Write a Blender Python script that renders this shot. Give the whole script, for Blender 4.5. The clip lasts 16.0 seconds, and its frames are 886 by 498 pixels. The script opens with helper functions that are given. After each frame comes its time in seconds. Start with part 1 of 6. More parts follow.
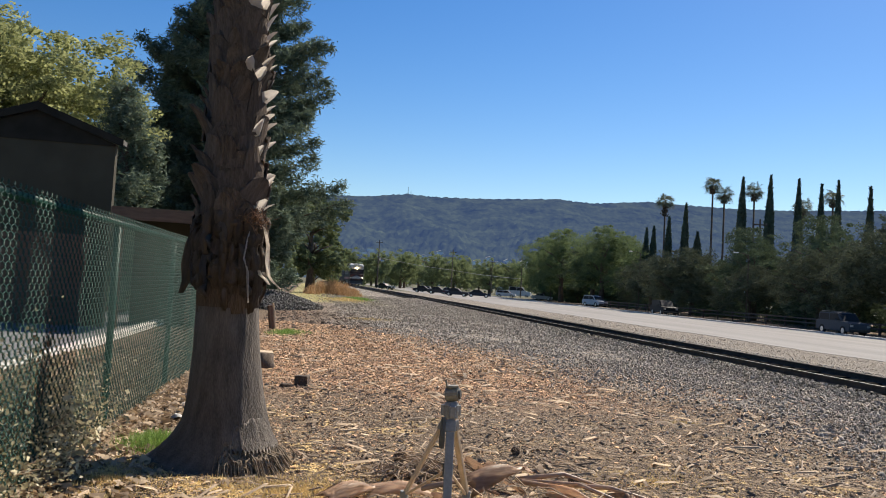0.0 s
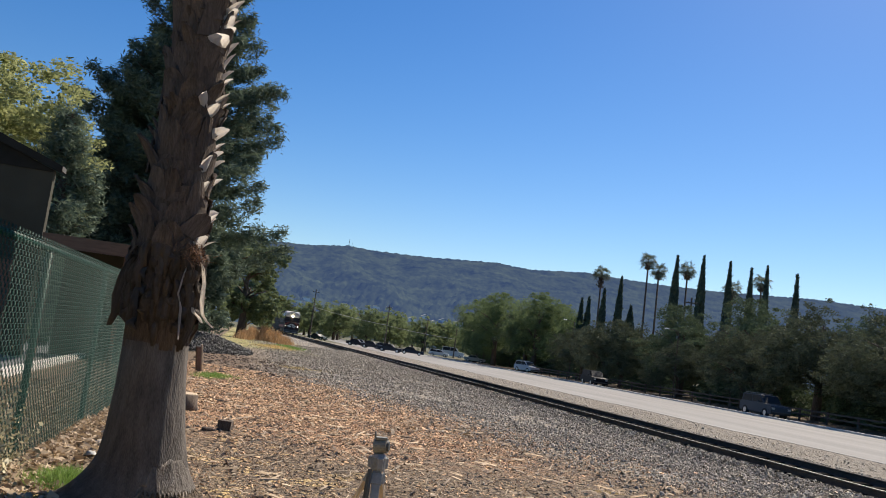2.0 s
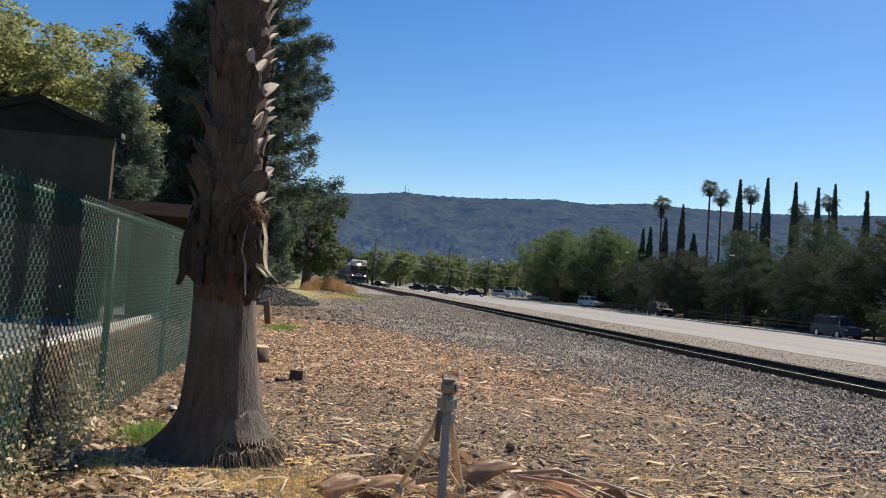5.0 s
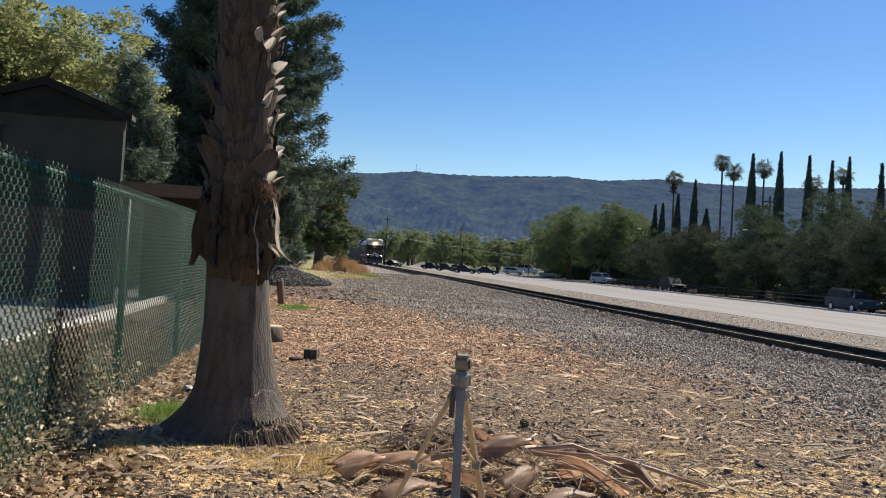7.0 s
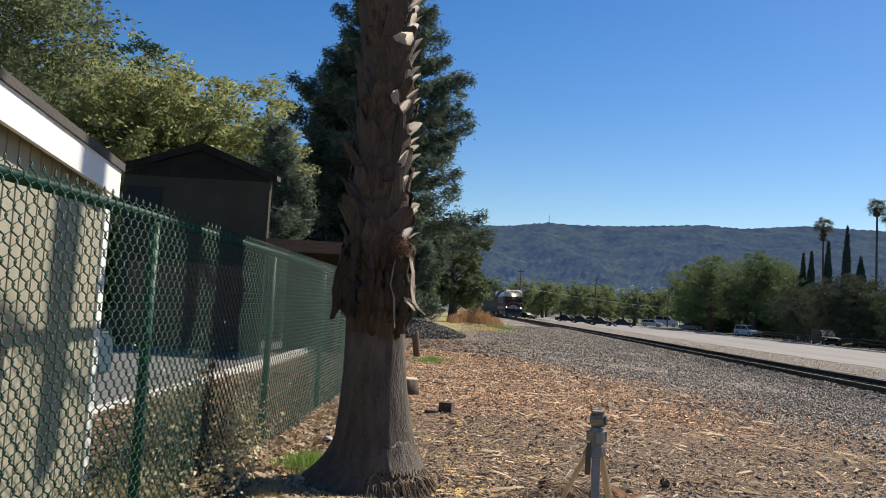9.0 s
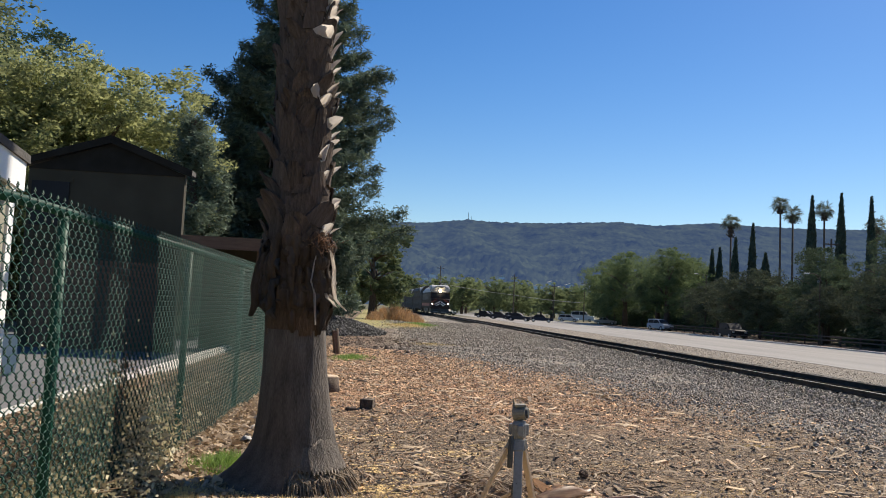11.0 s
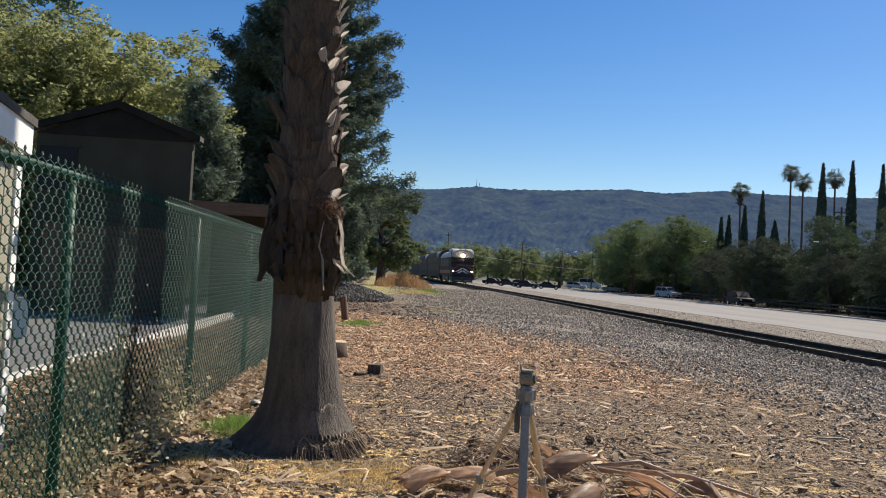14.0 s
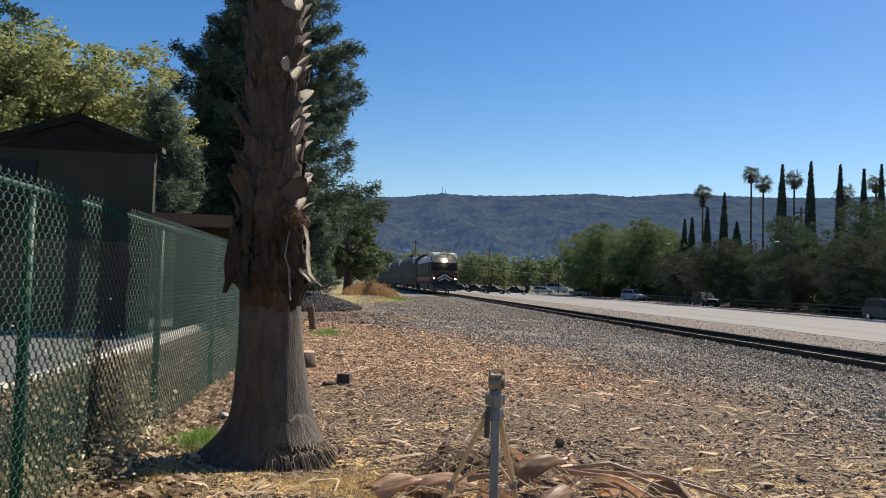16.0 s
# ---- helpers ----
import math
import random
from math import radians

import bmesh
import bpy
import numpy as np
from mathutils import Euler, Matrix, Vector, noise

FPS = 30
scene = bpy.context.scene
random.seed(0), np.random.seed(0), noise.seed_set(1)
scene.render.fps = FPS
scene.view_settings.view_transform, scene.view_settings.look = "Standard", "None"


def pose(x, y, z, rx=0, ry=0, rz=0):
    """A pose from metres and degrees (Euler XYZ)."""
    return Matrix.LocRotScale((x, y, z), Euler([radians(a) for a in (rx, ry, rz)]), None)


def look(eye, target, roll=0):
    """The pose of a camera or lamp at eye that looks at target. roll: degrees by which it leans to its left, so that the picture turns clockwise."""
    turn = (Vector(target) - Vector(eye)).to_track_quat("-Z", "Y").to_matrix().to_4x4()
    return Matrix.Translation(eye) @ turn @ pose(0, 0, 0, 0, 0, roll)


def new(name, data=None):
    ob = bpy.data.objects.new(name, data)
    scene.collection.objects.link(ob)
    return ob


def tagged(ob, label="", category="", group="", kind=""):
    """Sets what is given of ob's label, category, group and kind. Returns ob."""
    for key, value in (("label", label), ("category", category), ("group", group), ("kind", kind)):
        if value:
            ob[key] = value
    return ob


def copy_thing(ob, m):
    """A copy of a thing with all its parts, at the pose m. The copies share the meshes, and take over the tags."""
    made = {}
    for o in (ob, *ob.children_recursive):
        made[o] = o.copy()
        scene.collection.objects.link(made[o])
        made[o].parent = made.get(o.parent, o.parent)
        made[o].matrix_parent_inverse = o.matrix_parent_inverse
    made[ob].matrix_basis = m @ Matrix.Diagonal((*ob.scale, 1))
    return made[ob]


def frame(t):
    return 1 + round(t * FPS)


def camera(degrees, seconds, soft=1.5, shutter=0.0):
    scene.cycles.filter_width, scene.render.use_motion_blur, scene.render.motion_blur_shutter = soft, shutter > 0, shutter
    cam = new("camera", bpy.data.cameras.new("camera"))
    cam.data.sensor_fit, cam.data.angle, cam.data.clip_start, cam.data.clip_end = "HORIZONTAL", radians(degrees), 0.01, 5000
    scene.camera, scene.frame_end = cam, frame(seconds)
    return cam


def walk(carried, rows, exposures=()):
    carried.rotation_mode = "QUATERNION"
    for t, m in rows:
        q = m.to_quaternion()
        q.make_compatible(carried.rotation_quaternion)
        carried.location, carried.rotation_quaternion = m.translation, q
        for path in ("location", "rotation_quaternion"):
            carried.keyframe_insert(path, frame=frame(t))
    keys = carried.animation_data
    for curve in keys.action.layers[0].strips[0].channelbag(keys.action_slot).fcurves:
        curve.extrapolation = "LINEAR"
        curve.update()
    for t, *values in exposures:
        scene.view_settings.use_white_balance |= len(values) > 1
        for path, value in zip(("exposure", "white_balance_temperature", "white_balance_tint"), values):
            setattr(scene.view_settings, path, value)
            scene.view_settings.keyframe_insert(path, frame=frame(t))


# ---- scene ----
import itertools

# ---- camera ----
cam = camera(55.3, 16.0, soft=1.0)
WALK = [
    (0, pose(0.023, 0.012, 1.537, 92.40, -3.50, -9.00)),
    (0.5, pose(0.011, 0.005, 1.533, 93.65, -4.84, -9.39)),
    (1, pose(0.008, 0.009, 1.518, 95.04, -6.11, -10.51)),
    (1.5, pose(0.003, -0.001, 1.508, 96.40, -7.27, -12.13)),
    (2, pose(0.007, 0.010, 1.505, 96.69, -7.60, -13.50)),
    (2.5, pose(-0.003, 0.004, 1.506, 96.18, -7.44, -13.14)),
    (3, pose(0.003, 0.007, 1.502, 95.58, -7.02, -12.28)),
    (3.5, pose(0.006, 0.009, 1.507, 94.83, -6.53, -11.30)),
    (4, pose(0.009, 0.006, 1.508, 93.19, -5.10, -9.90)),
    (6.5, pose(0.014, 0.011, 1.501, 91.55, -3.89, -8.85)),
    (7, pose(0.014, 0.022, 1.495, 90.83, -3.57, -8.46)),
    (7.5, pose(0.016, 0.015, 1.499, 91.41, -3.90, -7.70)),
    (8, pose(0.004, 0.009, 1.500, 92.44, -4.89, -2.85)),
    (8.5, pose(-0.014, -0.037, 1.510, 93.52, -4.90, 3.80)),
    (9, pose(0.013, -0.036, 1.508, 93.81, -3.38, 0.59)),
    (9.5, pose(0.010, -0.018, 1.507, 94.06, -3.81, -4.27)),
    (12, pose(-0.005, -0.003, 1.493, 93.32, -2.35, -4.31)),
    (12.5, pose(-0.003, 0.010, 1.492, 92.63, -1.78, -2.90)),
    (13, pose(-0.003, 0.007, 1.499, 92.07, -1.70, -1.28)),
    (13.5, pose(-0.004, -0.003, 1.497, 92.24, -2.76, -2.91)),
    (14, pose(-0.001, 0.004, 1.492, 91.62, -3.15, -4.30)),
    (14.5, pose(-0.006, -0.012, 1.498, 91.37, -3.05, -4.40)),
    (15, pose(-0.000, -0.016, 1.495, 90.64, -2.65, -4.53)),
    (15.5, pose(0.003, -0.004, 1.486, 90.80, -2.37, -4.50)),
    (16, pose(0.002, -0.006, 1.490, 92.20, -1.90, -6.49)),
]
# the clip's camera sets its own exposure: a little darker when the bright shed comes into view
walk(cam, WALK, [(0, 0.52), (2, 0.50), (4, 0.47), (7, 0.46), (8.5, 0.38), (9.5, 0.43), (12, 0.43), (13, 0.38), (14.5, 0.40), (16, 0.40)])

# ---- sky and sun: ahead and to the right, in the afternoon ----
SUN_SIDE, SUN_UP = radians(46), radians(43)
to_sun = Vector((math.sin(SUN_SIDE) * math.cos(SUN_UP), math.cos(SUN_SIDE) * math.cos(SUN_UP), math.sin(SUN_UP)))
world = bpy.data.worlds.new("sky")
scene.world = world
world.use_nodes = True
wn = world.node_tree.nodes
sky = wn.new("ShaderNodeTexSky")
sky.sky_type, sky.sun_disc = "NISHITA", False
sky.sun_elevation, sky.sun_rotation = SUN_UP, SUN_SIDE
sky.altitude, sky.air_density, sky.dust_density, sky.ozone_density = 100, 1.0, 0.2, 2.5
wn["Background"].inputs["Strength"].default_value = 0.08
tone = wn.new("ShaderNodeHueSaturation")
tone.inputs["Saturation"].default_value, tone.inputs["Hue"].default_value = 1.37, 0.508
world.node_tree.links.new(sky.outputs["Color"], tone.inputs["Color"])
world.node_tree.links.new(tone.outputs["Color"], wn["Background"].inputs["Color"])
sun_data = bpy.data.lights.new("sun", "SUN")
sun_data.energy, sun_data.angle, sun_data.color = 5.6, radians(0.55), (1.0, 0.90, 0.76)
sun = new("sun", sun_data)
sun.matrix_world = look(to_sun * 60, (0, 0, 0))


# ---- materials ----
def material(name, dark, light, scale=4.0, rough=0.8, bump=0.3, metal=0.0, fine=60.0, stretch=(1, 1, 1), piece=0.0, thin=0.0, glow=None, spec=0.5):
    """Two colours by coarse and fine noise, with relief; piece: how far single pieces differ; thin: light that passes through."""
    m = bpy.data.materials.new(name)
    m.use_nodes = True
    n, l = m.node_tree.nodes, m.node_tree.links
    b, out = n["Principled BSDF"], n["Material Output"]
    co = n.new("ShaderNodeTexCoord")
    mp = n.new("ShaderNodeMapping")
    mp.inputs["Scale"].default_value = stretch
    l.new(co.outputs["Object"], mp.inputs["Vector"])
    n1, n2 = n.new("ShaderNodeTexNoise"), n.new("ShaderNodeTexNoise")
    n1.inputs["Scale"].default_value, n1.inputs["Detail"].default_value = scale, 4
    n2.inputs["Scale"].default_value, n2.inputs["Detail"].default_value = fine, 3
    for k in (n1, n2):
        l.new(mp.outputs["Vector"], k.inputs["Vector"])
    add = n.new("ShaderNodeMath")
    add.operation = "MULTIPLY_ADD"
    l.new(n2.outputs["Fac"], add.inputs[0])
    add.inputs[1].default_value = 0.6
    l.new(n1.outputs["Fac"], add.inputs[2])
    src = add.outputs[0]
    lo, hi = 0.5, 1.1
    if piece:
        g, o = n.new("ShaderNodeNewGeometry"), n.new("ShaderNodeObjectInfo")
        s = n.new("ShaderNodeMath")
        s.operation = "ADD"
        l.new(g.outputs["Random Per Island"], s.inputs[0])
        l.new(o.outputs["Random"], s.inputs[1])
        fr = n.new("ShaderNodeMath")
        fr.operation = "FRACT"
        l.new(s.outputs[0], fr.inputs[0])
        pm = n.new("ShaderNodeMath")
        pm.operation = "MULTIPLY_ADD"
        l.new(fr.outputs[0], pm.inputs[0])
        pm.inputs[1].default_value = piece
        l.new(src, pm.inputs[2])
        src, hi = pm.outputs[0], hi + piece * 0.8
    rg = n.new("ShaderNodeMapRange")
    rg.inputs["From Min"].default_value, rg.inputs["From Max"].default_value = lo, hi
    l.new(src, rg.inputs["Value"])
    mix = n.new("ShaderNodeMix")
    mix.data_type = "RGBA"
    mix.inputs["A"].default_value, mix.inputs["B"].default_value = (*dark, 1), (*light, 1)
    l.new(rg.outputs["Result"], mix.inputs["Factor"])
    l.new(mix.outputs["Result"], b.inputs["Base Color"])
    b.inputs["Roughness"].default_value, b.inputs["Metallic"].default_value = rough, metal
    b.inputs["Specular IOR Level"].default_value = spec
    if bump:
        bp = n.new("ShaderNodeBump")
        bp.inputs["Strength"].default_value, bp.inputs["Distance"].default_value = bump, 0.02
        l.new(add.outputs[0], bp.inputs["Height"])
        l.new(bp.outputs["Normal"], b.inputs["Normal"])
    if thin:
        t, ms = n.new("ShaderNodeBsdfTranslucent"), n.new("ShaderNodeMixShader")
        l.new(mix.outputs["Result"], t.inputs["Color"])
        ms.inputs[0].default_value = thin
        l.new(b.outputs[0], ms.inputs[1])
        l.new(t.outputs[0], ms.inputs[2])
        l.new(ms.outputs[0], out.inputs["Surface"])
    if glow:
        b.inputs["Emission Color"].default_value, b.inputs["Emission Strength"].default_value = (*glow[:3], 1), glow[3]
    return m


M = dict(
    bark=material("palm_bark", (0.045, 0.036, 0.029), (0.145, 0.121, 0.099), 5, 0.9, 0.9, fine=40, stretch=(3, 3, 0.6)),
    plate=material("skylit_bark_plate", (0.12, 0.10, 0.082), (0.34, 0.295, 0.25), 5, 0.9, 0.9, fine=40, stretch=(3, 3, 0.6)),
    boot=material("palm_leaf_base", (0.030, 0.023, 0.018), (0.145, 0.112, 0.09), 7, 0.95, 1.0, fine=30, stretch=(5, 5, 0.9), piece=0.25, spec=0.1),
    tip=material("sunlit_leaf_tip", (0.52, 0.46, 0.40), (0.85, 0.79, 0.71), 8, 0.7, 0.2, fine=50, piece=0.4, thin=0.6),
    fibre=material("palm_fibre", (0.10, 0.05, 0.03), (0.34, 0.19, 0.10), 8, 0.9, 0.6, piece=0.4),
    skirt=material("dead_palm_skirt", (0.034, 0.026, 0.02), (0.145, 0.112, 0.087), 4, 0.85, 0.7, fine=30, stretch=(2, 2, 0.5), piece=0.4),
    root=material("palm_root", (0.06, 0.046, 0.033), (0.34, 0.26, 0.175), 9, 0.95, 0.7, piece=0.5),
    frond=material("palm_frond", (0.05, 0.09, 0.03), (0.12, 0.18, 0.06), 3, 0.6, 0.1, piece=0.4, thin=0.3),
    sheath=material("dry_sheath", (0.20, 0.115, 0.075), (0.80, 0.58, 0.40), 2.2, 0.5, 0.25, fine=9, stretch=(0.5, 5, 5), piece=0.5, thin=0.25),
    green=material("green_vinyl", (0.005, 0.042, 0.029), (0.012, 0.085, 0.058), 9, 0.5, 0.0, spec=0.2),
    wire=material("green_wire", (0.005, 0.030, 0.022), (0.010, 0.060, 0.044), 9, 0.5, 0.0, spec=0.2),
    siding=material("painted_siding", (0.25, 0.24, 0.18), (0.35, 0.335, 0.26), 1.5, 0.8, 0.25, fine=40, stretch=(6, 6, 0.5), piece=0.25),
    white=material("white_paint", (0.76, 0.76, 0.74), (0.86, 0.86, 0.84), 2, 0.5, 0.1),
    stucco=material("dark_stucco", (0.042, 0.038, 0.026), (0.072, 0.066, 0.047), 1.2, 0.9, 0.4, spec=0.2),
    gable=material("eave_shade_gable", (0.016, 0.015, 0.012), (0.034, 0.032, 0.027), 2, 0.9, 0.3, spec=0.1),
    shingle=material("roof_shingle", (0.05, 0.045, 0.04), (0.11, 0.10, 0.09), 3, 0.9, 0.5, piece=0.5),
    brown=material("brown_boards", (0.09, 0.05, 0.03), (0.18, 0.105, 0.065), 3, 0.8, 0.3, stretch=(1, 6, 6)),
    tan=material("tan_wood", (0.50, 0.36, 0.22), (0.68, 0.52, 0.35), 6, 0.6, 0.3, stretch=(6, 6, 0.8)),
    dull_glass=material("dull_glass", (0.015, 0.016, 0.018), (0.03, 0.032, 0.035), 1, 0.5, 0.0, spec=0.15),
    asphalt=material("asphalt", (0.09, 0.09, 0.095), (0.15, 0.15, 0.15), 0.7, 0.85, 0.4, fine=90),
    concrete=material("concrete", (0.42, 0.40, 0.36), (0.60, 0.58, 0.53), 2, 0.9, 0.4),
    steel=material("rail_steel", (0.06, 0.048, 0.04), (0.12, 0.095, 0.08), 5, 0.9, 0.3, spec=0.15),
    worn=material("worn_rail_head", (0.13, 0.125, 0.12), (0.22, 0.21, 0.20), 3, 0.6, 0.1, metal=0.8, stretch=(1, 0.05, 1)),
    tie=material("oiled_tie", (0.008, 0.007, 0.006), (0.022, 0.019, 0.016), 4, 1.0, 0.6, piece=0.4, spec=0.03),
    stone=material("ballast_stone", (0.085, 0.073, 0.06), (0.56, 0.485, 0.39), 3, 0.85, 0.5, piece=1.1, spec=0.3),
    pile=material("pile_stone", (0.045, 0.043, 0.04), (0.17, 0.16, 0.145), 3, 0.8, 0.5, piece=0.9),
    chip=material("wood_chip", (0.065, 0.036, 0.02), (0.76, 0.47, 0.25), 0.9, 0.8, 0.0, piece=1.2),
    bits=material("weathered_bits", (0.05, 0.036, 0.026), (0.40, 0.31, 0.21), 0.9, 0.85, 0.0, piece=1.2),
    twig=material("dead_stick", (0.05, 0.032, 0.02), (0.58, 0.43, 0.28), 3, 0.8, 0.4, piece=1.3),
    straw=material("dry_grass", (0.42, 0.30, 0.12), (0.80, 0.61, 0.29), 3, 0.8, 0.0, piece=0.9, thin=0.3),
    grass=material("green_grass", (0.11, 0.20, 0.04), (0.30, 0.42, 0.11), 3, 0.7, 0.0, piece=0.9, thin=0.35),
    rust_grass=material("rusty_dry_grass", (0.30, 0.17, 0.08), (0.58, 0.38, 0.20), 3, 0.8, 0.0, piece=0.9, thin=0.3),
    husk=material("dead_leaf", (0.10, 0.062, 0.038), (0.56, 0.42, 0.27), 3, 0.75, 0.0, piece=1.2, thin=0.2),
    ivy=material("ivy_leaf", (0.11, 0.095, 0.048), (0.68, 0.60, 0.38), 3, 0.6, 0.0, piece=1.4, thin=0.3),
    cone=material("pine_cone", (0.08, 0.058, 0.042), (0.20, 0.145, 0.11), 9, 0.8, 0.4, piece=0.5),
    redwood=material("redwood_needles", (0.055, 0.085, 0.066), (0.20, 0.25, 0.17), 0.5, 0.85, 0.0, piece=0.6, thin=0.22, spec=0.2),
    # leaf_a, leaf_d and leaf_g hold sun, shade and far haze in their colours
    leaf_a=material("sun_toned_leaves", (0.12, 0.145, 0.06), (0.48, 0.495, 0.225), 0.35, 0.8, 0.0, piece=0.5, thin=0.5, spec=0.2),
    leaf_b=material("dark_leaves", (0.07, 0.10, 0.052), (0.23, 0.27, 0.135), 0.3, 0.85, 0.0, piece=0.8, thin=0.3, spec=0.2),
    leaf_d=material("shade_toned_leaves", (0.036, 0.055, 0.036), (0.16, 0.20, 0.105), 0.3, 0.85, 0.0, piece=0.5, thin=0.2, spec=0.2),
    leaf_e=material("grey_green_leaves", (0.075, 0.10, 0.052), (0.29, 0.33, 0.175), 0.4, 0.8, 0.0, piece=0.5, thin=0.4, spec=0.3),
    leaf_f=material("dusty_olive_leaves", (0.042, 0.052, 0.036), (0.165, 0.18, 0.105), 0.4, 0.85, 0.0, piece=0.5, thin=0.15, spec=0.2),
    leaf_g=material("haze_toned_leaves", (0.08, 0.108, 0.052), (0.29, 0.335, 0.16), 0.2, 0.85, 0.0, piece=0.5, thin=0.5, spec=0.2),
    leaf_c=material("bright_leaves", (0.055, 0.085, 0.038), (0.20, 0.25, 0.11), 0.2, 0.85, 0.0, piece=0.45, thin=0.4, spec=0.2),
    palm_far=material("far_palm_leaves", (0.06, 0.075, 0.05), (0.22, 0.24, 0.15), 0.5, 0.85, 0.0, piece=0.7, thin=0.1, spec=0.1),
    cypress=material("cypress_leaves", (0.032, 0.052, 0.042), (0.09, 0.125, 0.08), 0.5, 0.8, 0.0, piece=0.7, thin=0.05),
    wood=material("tree_bark", (0.05, 0.035, 0.025), (0.15, 0.11, 0.08), 4, 0.95, 0.8, stretch=(3, 3, 0.5)),
    pole=material("pole_wood", (0.06, 0.045, 0.035), (0.13, 0.10, 0.08), 4, 0.9, 0.5, stretch=(3, 3, 0.5)),
    rubber=material("rubber", (0.012, 0.012, 0.012), (0.03, 0.03, 0.03), 6, 0.85, 0.2),
    alloy=material("wheel_alloy", (0.45, 0.45, 0.46), (0.62, 0.62, 0.63), 6, 0.35, 0.0, metal=0.8),
    grey_metal=material("grey_metal", (0.17, 0.168, 0.16), (0.28, 0.275, 0.26), 8, 0.5, 0.15),
    black=material("black_plastic", (0.03, 0.03, 0.028), (0.07, 0.07, 0.065), 8, 0.5, 0.2),
    khaki=material("khaki_head", (0.16, 0.15, 0.12), (0.27, 0.25, 0.20), 8, 0.6, 0.2),
    silver=material("train_silver", (0.065, 0.056, 0.046), (0.12, 0.105, 0.088), 0.8, 0.8, 0.1, stretch=(1, 0.3, 3), spec=0.15),
    roof_silver=material("train_roof", (0.42, 0.41, 0.38), (0.60, 0.58, 0.54), 0.8, 0.6, 0.1),
    cab=material("cab_dark", (0.035, 0.025, 0.022), (0.07, 0.048, 0.042), 1, 0.6, 0.1, spec=0.2),
    maroon=material("train_red", (0.22, 0.05, 0.035), (0.34, 0.075, 0.05), 1, 0.5, 0.1),
    lamp=material("lamp_glow", (1, 0.9, 0.75), (1, 0.9, 0.75), 1, 0.5, 0.0, glow=(1.0, 0.80, 0.52, 14.0)),
    red_lens=material("red_lens", (0.5, 0.02, 0.01), (0.6, 0.03, 0.02), 5, 0.2, 0.0),
)


def paint(name, colour):
    return material(name, tuple(c * 0.9 for c in colour), colour, 1, 0.5, 0.0, spec=0.15)


# ---- builders ----
def link_part(name, me, mat, parent=None, label="", m=None):
    if mat is not None and not me.materials:
        me.materials.append(mat)
    ob = new(name, me)
    if parent is not None:
        ob.parent = parent
    if m is not None:
        ob.matrix_basis = m
    return tagged(ob, label)


def part(name, bm, mat, parent=None, label="", smooth=False, m=None):
    me = bpy.data.meshes.new(name)
    bmesh.ops.recalc_face_normals(bm, faces=bm.faces)
    if smooth:
        for f in bm.faces:
            f.smooth = True
    bm.to_mesh(me)
    bm.free()
    return link_part(name, me, mat, parent, label, m)


def raw(name, verts, faces, smooth=False):
    """A mesh from arrays; all faces have one number of corners."""
    verts, faces = np.asarray(verts, np.float32), np.asarray(faces, np.int32)
    k = faces.shape[1]
    me = bpy.data.meshes.new(name)
    me.vertices.add(len(verts))
    me.vertices.foreach_set("co", verts.ravel())
    me.loops.add(faces.size)
    me.loops.foreach_set("vertex_index", faces.ravel())
    me.polygons.add(len(faces))
    me.polygons.foreach_set("loop_start", np.arange(0, faces.size, k, dtype=np.int32))
    if smooth:
        me.polygons.foreach_set("use_smooth", np.ones(len(faces), bool))
    me.update(calc_edges=True)
    me.validate()
    return me


def empty(name, m=None, label="", category="", group="", kind=""):
    ob = new(name)
    if m is not None:
        ob.matrix_basis = m
    return tagged(ob, label, category, group, kind)


def add_box(bm, x0, x1, y0, y1, z0, z1, m=None, bevel=0.0):
    vs = [bm.verts.new((x, y, z)) for x in (x0, x1) for y in (y0, y1) for z in (z0, z1)]
    fs = [bm.faces.new([vs[i] for i in q]) for q in ((0, 1, 3, 2), (4, 6, 7, 5), (0, 4, 5, 1), (2, 3, 7, 6), (0, 2, 6, 4), (1, 5, 7, 3))]
    if bevel:
        es = list({e for f in fs for e in f.edges})
        r = bmesh.ops.bevel(bm, geom=es, offset=bevel, segments=2, affect="EDGES", profile=0.5)
        vs = list({v for f in r["faces"] for v in f.verts} | {v for v in vs if v.is_valid})
    if m is not None:
        bmesh.ops.transform(bm, matrix=m, verts=vs)
    return vs


def box(*a, **k):
    bm = bmesh.new()
    add_box(bm, *a, **k)
    return bm


def add_tube(bm, path, radii, sides=8, cap=True):
    """A round bar along points, with a radius at each."""
    rings = []
    for i, p in enumerate(path):
        p = Vector(p)
        d = (Vector(path[min(i + 1, len(path) - 1)]) - Vector(path[max(i - 1, 0)])).normalized()
        u = d.cross(Vector((0.31, 0.17, 0.93)) if abs(d.z) < 0.9 else Vector((0, 1, 0))).normalized()
        w = d.cross(u)
        r = radii[i] if isinstance(radii, list) else radii
        rings.append([bm.verts.new(p + (u * math.cos(a) + w * math.sin(a)) * r) for a in (2 * math.pi * k / sides for k in range(sides))])
    for a, b in zip(rings, rings[1:]):
        for k in range(sides):
            bm.faces.new((a[k], a[(k + 1) % sides], b[(k + 1) % sides], b[k]))
    if cap:
        bm.faces.new(rings[0][::-1])
        bm.faces.new(rings[-1])
    return rings


def tube(path, radii, sides=8):
    bm = bmesh.new()
    add_tube(bm, path, radii, sides)
    return bm


